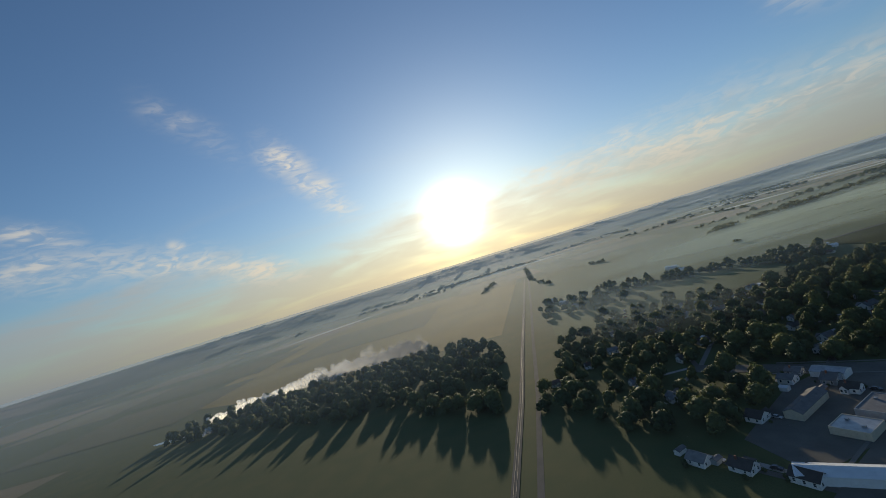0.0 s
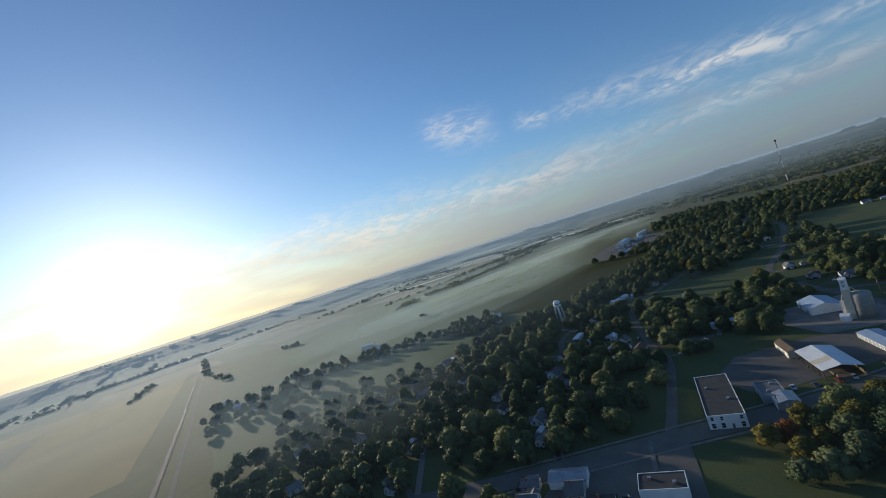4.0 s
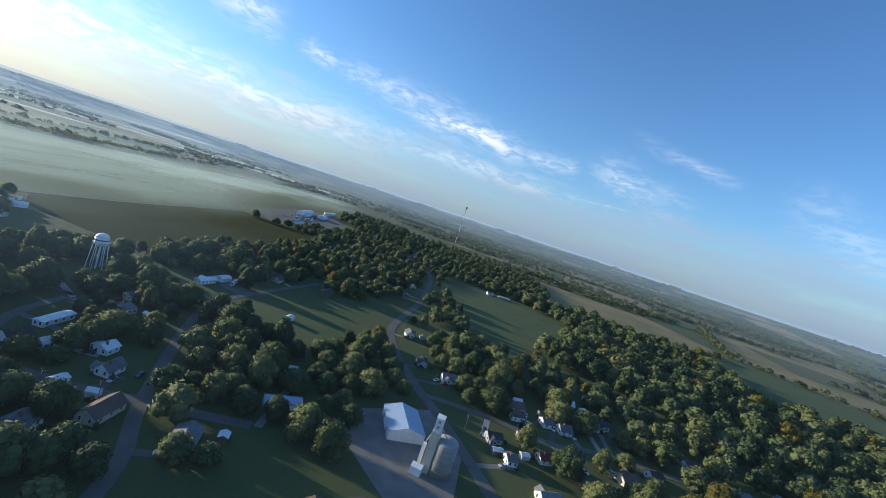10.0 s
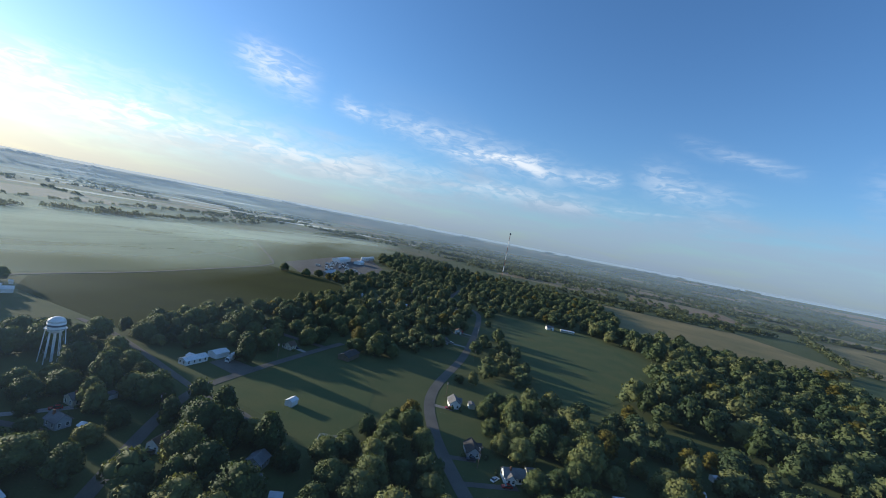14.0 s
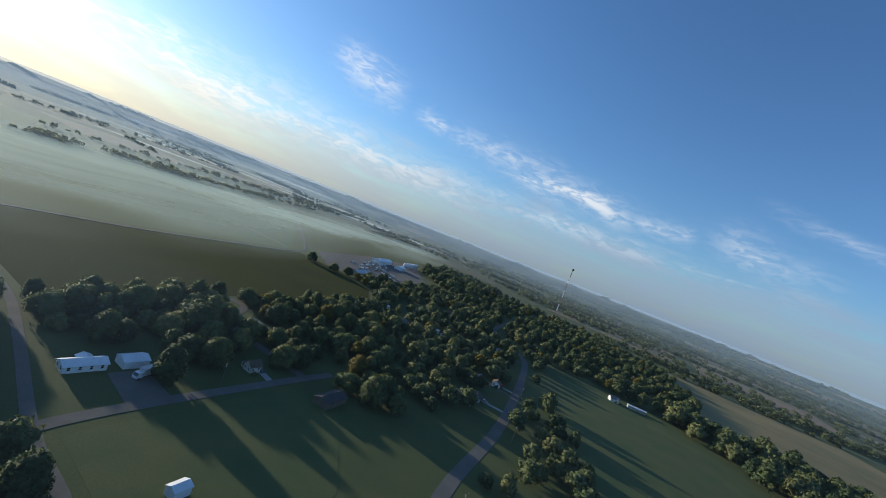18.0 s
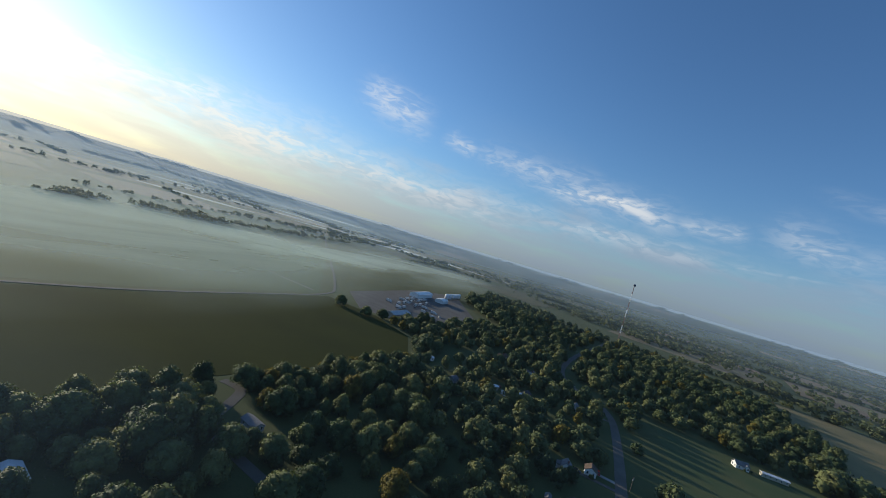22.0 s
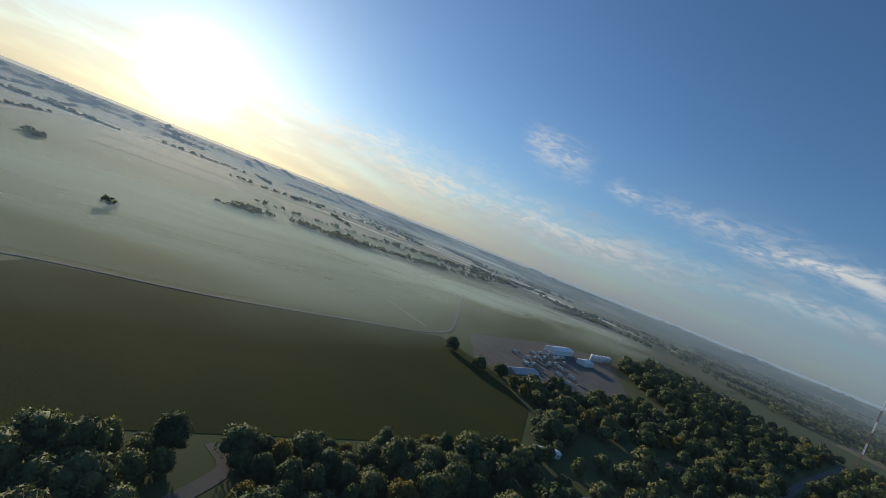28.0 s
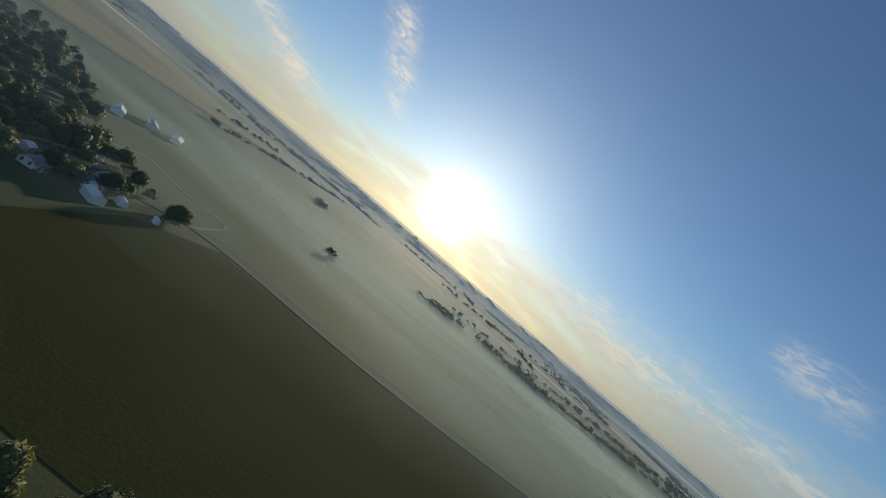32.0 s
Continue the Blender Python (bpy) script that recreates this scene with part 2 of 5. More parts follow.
OLIVE = material("ripe_crop", (0.27, 0.195, 0.06), 0.95, 0.25, 0.008, 0.5, 0.4, (0.20, 0.155, 0.05))
STUBBLE = material("stubble", (0.27, 0.205, 0.088), 0.95, 0.25, 0.01, 0.4, 0.3, (0.14, 0.13, 0.055))
ASPHALT = material("asphalt", (0.115, 0.110, 0.098), 0.9, 0.35, 0.10, 2.5, 0.3, (0.160, 0.152, 0.134), spec=0.15)
GRAVEL = material("gravel", (0.23, 0.215, 0.19), 0.95, 0.3, 0.15, 3.0, 0.4, (0.16, 0.15, 0.135))
YARD = material("works_gravel", (0.135, 0.128, 0.115), 0.95, 0.35, 0.08, 2.0, 0.4, (0.09, 0.085, 0.078))
CONCRETE = material("concrete", (0.34, 0.33, 0.31), 0.85, 0.25, 0.2, 2.0, 0.2)
SIDEWALK = material("worn_pavement", (0.19, 0.185, 0.17), 0.9, 0.3, 0.3, 3.0, 0.2)
BARK = material("bark", (0.085, 0.065, 0.05), 0.95, 0.35, 0.8, 6.0, 0.6)
LEAVES = material("leaves", (0.080, 0.132, 0.052), 0.75, 0.45, 0.16, 2.2, 0.0, (0.126, 0.160, 0.046), per_object=1.0, leaf=0.24)
WOODLEAVES = material("woodland_leaves", (0.076, 0.124, 0.054), 0.75, 0.45, 0.05, 2.0, 0.0, (0.114, 0.146, 0.048), leaf=0.24, tone="tone")
AUTUMN = material("turning_leaves", (0.20, 0.17, 0.022), 0.75, 0.35, 0.3, 2.0, 0.0, (0.085, 0.095, 0.02), per_object=0.4, leaf=0.35)
RUST = material("orange_leaves", (0.30, 0.09, 0.02), 0.75, 0.3, 0.3, 2.0, 0.0, (0.2, 0.08, 0.02), leaf=0.35)
FARLEAVES = material("far_leaves", (0.075, 0.105, 0.05), 0.8, 0.3, 0.02, 0.5, 0.0, (0.10, 0.12, 0.05), leaf=0.35, island=0.6)
CORN = material("corn", (0.11, 0.115, 0.03), 0.9, 0.3, 0.1, 2.0, 0.0, leaf=0.3)
WHITE = material("white_siding", (0.80, 0.79, 0.77), 0.6, 0.12, 0.5, 5.0, 0.15, per_object=0.12)
CREAM = material("cream_siding", (0.60, 0.54, 0.42), 0.65, 0.15, 0.5, 5.0, 0.15, per_object=0.15)
GREYWALL = material("grey_siding", (0.36, 0.38, 0.40), 0.65, 0.15, 0.5, 5.0, 0.15, per_object=0.2)
BLUEWALL = material("blue_siding", (0.24, 0.32, 0.42), 0.65, 0.15, 0.5, 5.0, 0.15, per_object=0.15)
BRICK = material("brick_wall", (0.27, 0.12, 0.075), 0.85, 0.35, 0.5, 4.0, 0.3, per_object=0.2)
ROOFGREY = material("grey_shingles", (0.20, 0.20, 0.205), 0.85, 0.3, 0.4, 4.0, 0.4, per_object=0.5)
ROOFDARK = material("dark_shingles", (0.075, 0.07, 0.068), 0.85, 0.3, 0.4, 4.0, 0.4, per_object=0.3)
ROOFBROWN = material("brown_shingles", (0.165, 0.115, 0.085), 0.85, 0.3, 0.4, 4.0, 0.4, per_object=0.4)
ROOFPINK = material("pale_tan_roof", (0.47, 0.34, 0.28), 0.8, 0.2, 0.3, 3.0, 0.2)
METALWHITE = material("white_metal_roof", (0.74, 0.76, 0.78), 0.42, 0.14, 0.25, 2.0, 0.25, spec=0.5, wave=1.4)
METALBLUE = material("pale_blue_metal", (0.33, 0.44, 0.58), 0.5, 0.15, 0.25, 2.0, 0.25, spec=0.5, wave=1.4)
METALGREY = material("galvanised_steel", (0.45, 0.46, 0.47), 0.4, 0.3, 0.4, 3.0, 0.1, metal=0.6)
METALRED = material("red_metal_roof", (0.48, 0.075, 0.035), 0.5, 0.22, 0.25, 2.0, 0.3, (0.36, 0.06, 0.03), wave=1.6)
REDPAINT = material("dull_red_roof", (0.17, 0.035, 0.033), 0.6, 0.2, 0.3, 3.0, 0.2)
TAR = material("tar_roof", (0.045, 0.045, 0.047), 0.9, 0.3, 0.3, 3.0, 0.3, (0.07, 0.068, 0.066))
YELLOWWALL = material("ochre_stucco", (0.55, 0.36, 0.13), 0.8, 0.2, 0.4, 4.0, 0.2)
PAINTWHITE = material("white_tank_paint", (0.78, 0.79, 0.80), 0.4, 0.1, 0.3, 2.0, 0.05)
TANKDARK = material("dark_tank_band", (0.10, 0.12, 0.16), 0.5, 0.1)
TRIM = material("white_trim", (0.78, 0.77, 0.74), 0.6, 0.1)
DOORM = material("painted_door", (0.22, 0.16, 0.12), 0.6, 0.2, per_object=0.6)
GLASS = material("window_glass", (0.03, 0.035, 0.04), 0.08, 0.1, 1.0, 3.0, 0.0, spec=0.8)
WOOD = material("weathered_wood", (0.17, 0.13, 0.095), 0.9, 0.35, 0.5, 6.0, 0.4)
CARPAINT = material("car_paint", (0.55, 0.55, 0.56), 0.25, 0.05, spec=0.6, bump=0.0, per_object=0.9)
CARRED = material("red_car_paint", (0.32, 0.03, 0.025), 0.25, 0.05, spec=0.6, bump=0.0)
CARDARK = material("dark_car_paint", (0.05, 0.06, 0.08), 0.25, 0.05, spec=0.6, bump=0.0, per_object=0.5)
RUBBER = material("tyre_rubber", (0.025, 0.025, 0.025), 0.85, 0.2)
TREDUCE = material("truck_box_paint", (0.50, 0.50, 0.49), 0.45, 0.1, bump=0.1)
WATER = material("pond_water", (0.02, 0.025, 0.022), 0.05, 0.1, 0.2, 1.0, 0.05, spec=1.0)
MASTRED = material("mast_red_paint", (0.24, 0.12, 0.10), 0.6, 0.2)
RAILM = material("railway_steel", (0.26, 0.24, 0.22), 0.68, 0.2, metal=0.5)


def mist_material(name, color, density, patch, lo, hi, edge=None, ramp=None):
    """Thin ground mist: a translucent white veil, in patches; it thickens along x between two places where ramp is given."""
    m = bpy.data.materials.new(name)
    m.use_nodes = True
    n, l = m.node_tree.nodes, m.node_tree.links
    n.clear()
    pos = n.new("ShaderNodeNewGeometry").outputs["Position"]
    t = n.new("ShaderNodeTexNoise")
    t.inputs["Scale"].default_value, t.inputs["Detail"].default_value, t.inputs["Distortion"].default_value = patch, 6, 0.4
    mp = n.new("ShaderNodeMapping")
    mp.inputs["Scale"].default_value = (1.6, 0.7, 1)
    l.new(pos, mp.inputs[0])
    l.new(mp.outputs[0], t.inputs["Vector"])
    r = n.new("ShaderNodeMapRange")
    r.interpolation_type = "SMOOTHSTEP"
    l.new(t.outputs[0], r.inputs[0])
    for i, q in enumerate((lo, hi, 0.0, density)):
        r.inputs[i + 1].default_value = q
    a = r.outputs[0]
    uv = n.new("ShaderNodeAttribute")
    uv.attribute_name = "thickness"
    mul = n.new("ShaderNodeMath")
    mul.operation = "MULTIPLY"
    l.new(a, mul.inputs[0])
    l.new(uv.outputs["Fac"], mul.inputs[1])
    a = mul.outputs[0]
    df, tl, ad, tp, mx = (n.new("ShaderNode" + k) for k in ("BsdfDiffuse", "BsdfTranslucent", "MixShader", "BsdfTransparent", "MixShader"))
    lean = n.new("ShaderNodeCombineXYZ")
    lean.inputs[0].default_value, lean.inputs[2].default_value = 0.5, 0.866
    for s in (df, tl):
        s.inputs[0].default_value = (*color, 1)
        l.new(lean.outputs[0], s.inputs["Normal"])
    l.new(df.outputs[0], ad.inputs[1])
    l.new(tl.outputs[0], ad.inputs[2])
    ad.inputs[0].default_value = 0.4
    l.new(a, mx.inputs[0])
    l.new(tp.outputs[0], mx.inputs[1])
    l.new(ad.outputs[0], mx.inputs[2])
    l.new(mx.outputs[0], n.new("ShaderNodeOutputMaterial").inputs[0])
    return m


# ---- mesh helpers ----


class Shape:
    """Collects boxes, prisms and tubes into one mesh."""

    def __init__(self):
        self.v, self.f = [], []

    def add(self, vs, fs, m=None):
        o = len(self.v)
        self.v += [tuple(m @ Vector(p)) for p in vs] if m else [tuple(p) for p in vs]
        self.f += [tuple(o + i for i in f) for f in fs]
        return self

    def box(self, x0, y0, z0, x1, y1, z1, m=None):
        vs = [(x, y, z) for z in (z0, z1) for y in (y0, y1) for x in (x0, x1)]
        return self.add(vs, [(0, 2, 3, 1), (4, 5, 7, 6), (0, 1, 5, 4), (2, 6, 7, 3), (0, 4, 6, 2), (1, 3, 7, 5)], m)

    def tube(self, p, q, r0, r1, n=8, cap=True):
        p, q = Vector(p), Vector(q)
        rot = (q - p).to_track_quat("Z", "Y").to_matrix()
        vs = []
        for c, r in ((p, r0), (q, r1)):
            vs += [c + rot @ Vector((r * math.cos(2 * math.pi * i / n), r * math.sin(2 * math.pi * i / n), 0)) for i in range(n)]
        fs = [(i, (i + 1) % n, n + (i + 1) % n, n + i) for i in range(n)]
        if cap:
            fs += [tuple(range(n))[::-1], tuple(range(n, 2 * n))]
        return self.add(vs, fs)

    def lathe(self, profile, n=16, at=(0, 0)):
        vs = [(at[0] + r * math.cos(2 * math.pi * i / n), at[1] + r * math.sin(2 * math.pi * i / n), z) for r, z in profile for i in range(n)]
        k = len(profile)
        fs = [(j * n + i, j * n + (i + 1) % n, (j + 1) * n + (i + 1) % n, (j + 1) * n + i) for j in range(k - 1) for i in range(n)]
        fs += [tuple(range(n))[::-1], tuple(range((k - 1) * n, k * n))]
        return self.add(vs, fs)

    def prism(self, outline, axis0, axis1, m=None):
        """An outline in (y, z), drawn out along x from axis0 to axis1."""
        k = len(outline)
        vs = [(axis0, y, z) for y, z in outline] + [(axis1, y, z) for y, z in outline]
        fs = [(i, (i + 1) % k, k + (i + 1) % k, k + i) for i in range(k)] + [tuple(range(k))[::-1], tuple(range(k, 2 * k))]
        return self.add(vs, fs, m)

    def mesh(self, name, mat, smooth=False):
        me = bpy.data.meshes.new(name)
        me.from_pydata(self.v, [], self.f)
        if smooth:
            me.shade_smooth()
        me.materials.append(mat)
        return me


def part(name, shape, mat, parent, label="", smooth=False):
    """One mesh object under a thing or a part."""
    ob = new(name, shape.mesh(name, mat, smooth) if isinstance(shape, Shape) else shape)
    ob.parent = parent
    return tagged(ob, label) if label else ob


def thing(name, at, label, category, group="", kind=""):
    ob = new(name)
    ob.matrix_world = at
    return tagged(ob, label, category, group, kind)


def structure(name, shape, mat, label, category):
    return tagged(new(name, shape.mesh(name, mat)), label, category, "", "structure")


# ---- the land ----
CENTRE = (350.0, -500.0)


def build_ground():
    """One sheet from the town to the horizon, that rises softly into far low hills."""
    s, n = Shape(), 96
    radii = [0, 120, 250, 400, 600, 900, 1300, 1800, 2400, 3000, 3400, 3800, 4200, 4500]
    vs = [(CENTRE[0], CENTRE[1], 0)]
    for r in radii[1:]:
        for i in range(n):
            a = 2 * math.pi * i / n
            x, y = CENTRE[0] + r * math.cos(a), CENTRE[1] + r * math.sin(a)
            k = max(0.0, (r - 2400) / 2100)
            z = 80 * k * k * (3 - 2 * k) + (noise.noise((x / 900, y / 900, 3.0)) * 0.8 * k)
            vs.append((x, y, z))
    fs = [(0, 1 + i, 1 + (i + 1) % n) for i in range(n)]
    for j in range(len(radii) - 2):
        a, b = 1 + j * n, 1 + (j + 1) * n
        fs += [(a + i, b + i, b + (i + 1) % n, a + (i + 1) % n) for i in range(n)]
    s.add(vs, fs)
    ob = structure("ground", s, GRASS, "flat grassy midwestern ground reaching to the horizon", "ground")
    ob.data.shade_smooth()


def ground_z(x, y):
    r = math.hypot(x - CENTRE[0], y - CENTRE[1])
    k = max(0.0, (r - 2400) / 2100)
    return 80 * k * k * (3 - 2 * k) + noise.noise((x / 900, y / 900, 3.0)) * 0.8 * k


build_ground()


def sheet(name, pts, z, mat, label, category, kind="structure"):
    """A flat patch of ground with a crisp outline and a small thickness."""
    s, k = Shape(), len(pts)
    s.add([(x, y, z) for x, y in pts] + [(x, y, z - 0.3) for x, y in pts], [tuple(range(k))] + [(i, k + i, k + (i + 1) % k, (i + 1) % k) for i in range(k)])
    return tagged(new(name, s.mesh(name, mat)), label, category, "", kind)


def inside(p, poly):
    x, y = p
    hit, j = False, len(poly) - 1
    for i in range(len(poly)):
        (xi, yi), (xj, yj) = poly[i], poly[j]
        if (yi > y) != (yj > y) and x < (xj - xi) * (y - yi) / (yj - yi) + xi:
            hit = not hit
        j = i
    return hit


def seg_dist(p, a, b):
    ax, ay = a
    dx, dy = b[0] - ax, b[1] - ay
    t = max(0.0, min(1.0, ((p[0] - ax) * dx + (p[1] - ay) * dy) / (dx * dx + dy * dy + 1e-9)))
    return math.hypot(p[0] - ax - t * dx, p[1] - ay - t * dy)


def ribbon(pts, width, z):
    """A road's strip along a line, with mitred bends."""
    s, out, k = Shape(), [], len(pts)
    for i, p in enumerate(pts):
        a, b = Vector(pts[max(0, i - 1)]), Vector(pts[min(k - 1, i + 1)])
        d = (b - a).normalized()
        nrm = Vector((-d.y, d.x)) * width / 2
        out += [(p[0] + nrm.x, p[1] + nrm.y), (p[0] - nrm.x, p[1] - nrm.y)]
    vs = [(x, y, z) for x, y in out] + [(x, y, z - 0.25) for x, y in out]
    m = len(out)
    fs = []
    for i in range(k - 1):
        a = 2 * i
        fs += [(a, a + 1, a + 3, a + 2), (a, a + 2, m + a + 2, m + a), (a + 1, m + a + 1, m + a + 3, a + 3)]
    return s.add(vs, fs)


def smooth_line(pts, steps=5):
    out = []
    for i in range(len(pts) - 1):
        p0, p1, p2, p3 = (Vector(pts[max(0, min(len(pts) - 1, i + j))]) for j in (-1, 0, 1, 2))
        for s in range(steps):
            t = s / steps
            v = 0.5 * (2 * p1 + (p2 - p0) * t + (2 * p0 - 5 * p1 + 4 * p2 - p3) * t * t + (3 * p1 - p0 - 3 * p2 + p3) * t ** 3)
            out.append((v.x, v.y))
    return out + [tuple(pts[-1])]


MAIN = [(440, -1300), (415, -1000), (384, -850), (330, -800), (305, -735), (274, -600), (262, -505), (243, -460), (217, -425), (190, -396), (159, -359), (131, -325), (110, -284), (96, -250)]
MARKET = [(300, -118), (268, -150), (220, -204), (182, -245), (150, -288), (128, -320)]
MARKET_SOUTH = [(128, -320), (109, -342), (93, -362), (75, -385), (56, -407), (38, -427), (0, -470)]
CHURCH = [(205, -411), (185, -416), (163, -419), (131, -421), (108, -434), (79, -441), (40, -452)]
LINK = [(133, -421), (123, -408), (106, -380), (93, -363)]
CORNER = [(88, -376), (81, -366), (70, -357), (52, -350)]
OUTER = [(-60, -500), (-21, -444), (1, -411), (34, -363), (66, -318), (95, -300)]
HIGH = [(140, -80), (160, -108), (184, -146), (220, -204)]
SIDE = [(310, -245), (326, -273), (341, -289), (354, -305), (367, -322), (376, -345)]
SIDELANE = [(366, -320), (343, -323), (330, -319)]
MILL = [(220, -204), (240, -250), (258, -286), (280, -310), (321, -364), (343, -400), (349, -430), (350, -505), (349, -530)]
SCHOOL = [(246, -327), (263, -319), (281, -312), (296, -304), (334, -292), (380, -277), (420, -264), (470, -250)]
EAST = [(285, -398), (312, -407), (345, -409), (395, -418), (440, -425), (475, -425)]
FARM = [(560, -395), (590, -420), (603, -450), (603, -540), (616, -640), (636, -740), (690, -800), (900, -960), (1300, -1260)]
WEST = [(128, -320), (95, -300), (60, -280), (10, -250)]
ROADS = [("main_road", MAIN, 6.2, ASPHALT, "worn grey asphalt road winding through town"),
         ("market_street", MARKET, 12.5, ASPHALT, "wide grey asphalt street between shops"),
         ("mill_street", MILL, 5.0, ASPHALT, "narrow grey asphalt street lined with houses"),
         ("school_street", SCHOOL, 5.4, ASPHALT, "narrow grey residential street"),
         ("east_lane", EAST, 3.6, ASPHALT, "narrow pale lane beside the mown field"),
         ("high_street", HIGH, 13.0, ASPHALT, "wide grey asphalt high street"),
         ("side_street", SIDE, 4.6, ASPHALT, "narrow grey residential side street"),
         ("market_street_south", MARKET_SOUTH, 7.2, ASPHALT, "grey asphalt street leaving the shops"),
         ("church_street", CHURCH, 5.0, ASPHALT, "narrow grey street among old houses"),
         ("link_lane", LINK, 4.6, ASPHALT, "short grey lane between two streets"),
         ("corner_lane", CORNER, 3.6, ASPHALT, "narrow grey corner lane"),
         ("outer_street", OUTER, 7.5, ASPHALT, "wide grey street at the edge of town"),
         ("side_lane", SIDELANE, 3.6, ASPHALT, "narrow grey yard lane"),
         ("farm_road", FARM, 3.4, YARD, "brown gravel farm road along the field edge"),
         ("west_street", WEST, 7.0, ASPHALT, "grey asphalt street by the ochre shop")]
for i, (nm, pts, w, mat, lab) in enumerate(ROADS):
    structure(nm, ribbon(smooth_line(pts), w, 0.10 + 0.012 * i), mat, lab, "road")
RAIL = [(150, 25), (332, 0), (505, -20), (750, -50), (1600, -150), (3200, -330)]
structure("railway_bed", ribbon(RAIL, 4.4, 0.45), YARD, "straight pale gravel railway embankment", "railway")
structure("railway_road", ribbon([(x, y - 13) for x, y in RAIL], 3.6, 0.10), YARD, "straight pale gravel road beside the railway", "road")
for side in (-0.72, 0.72):
    structure("rail", ribbon([(x, y + side) for x, y in RAIL], 0.16, 0.66), RAILM, "polished steel rail", "rail")

SOYFIELD = [(446, -432), (457, -490), (457, -600), (462, -690), (500, -735), (560, -752), (626, -738), (612, -640), (599, -540), (599, -452), (560, -428)]
PASTURE = [(290, -812), (193, -838), (112, -765), (150, -600), (170, -555), (200, -560), (240, -640), (262, -700)]
MEADOW = [(341, -414), (345, -500), (318, -505), (284, -470), (272, -440), (272, -405), (300, -412)]
STUBBLEFIELD = [(150, -905), (-70, -925), (-200, -1100), (-90, -1330), (190, -1300), (230, -1080)]
CLOVERFIELD = [(-104, -756), (-270, -767), (-420, -975), (-215, -1080), (-95, -920)]
HAYFIELD = [(-205, -1140), (-410, -985), (-1000, -1350), (-1100, -2050), (-300, -1600)]
sheet("soybean_field", SOYFIELD, 0.10, SOY, "brownish green soybean field in even rows", "field")
sheet("pasture", PASTURE, 0.06, LAWN, "bright mown green pasture", "field")
sheet("meadow", MEADOW, 0.06, LAWN, "mown green lawn behind the houses", "field")
sheet("misty_field", [(612, -440), (612, -540), (640, -735), (900, -950), (1400, -1300), (1500, -500), (1200, -160), (700, -80), (500, -60), (470, -200), (520, -380)], 0.05, CROP, "wide green crop field under the mist", "field")
sheet("north_field", [(600, 0), (1500, -110), (1700, 700), (760, 640), (650, 420), (620, 180)], 0.05, OLIVE, "tan ripening crop field beyond the railway", "field")
sheet("stubble_field", STUBBLEFIELD, 0.05, STUBBLE, "pale tan harvested field", "field")
sheet("clover_field", CLOVERFIELD, 0.05, LAWN, "smooth green clover field behind the woods", "field")
sheet("hay_field", HAYFIELD, 0.05, STUBBLE, "wide pale tan hay field", "field")


# ---- far farmland: patchwork and hedgerow woods ----


def far_fields():
    s, rng = Shape(), random.Random(4)
    step = 420
    for i in range(-10, 11):
        for j in range(-10, 11):
            x, y = CENTRE[0] + i * step + rng.uniform(-60, 60), CENTRE[1] + j * step + rng.uniform(-60, 60)
            r = math.hypot(x - CENTRE[0], y - CENTRE[1])
            if r < 1150 or r > 4000 or rng.random() < 0.25:
                continue
            w, h = rng.uniform(130, 205), rng.uniform(110, 205)
            c = [(x - w, y - h), (x + w, y - h), (x + w, y + h), (x - w, y + h)]
            cols = 4
            vs = [(x - w + 2 * w * a / cols, y - h + 2 * h * b / cols) for b in range(cols + 1) for a in range(cols + 1)]
            s.add([(p, q, ground_z(p, q) + 0.5 + 1.5 * (r > 2300)) for p, q in vs], [(b * (cols + 1) + a, b * (cols + 1) + a + 1, (b + 1) * (cols + 1) + a + 1, (b + 1) * (cols + 1) + a) for b in range(cols) for a in range(cols)])
    tagged(new("far_farmland", s.mesh("far_farmland", FARFIELD)), "patchwork of distant tan and green crop fields", "fields", "", "stuff")


far_fields()


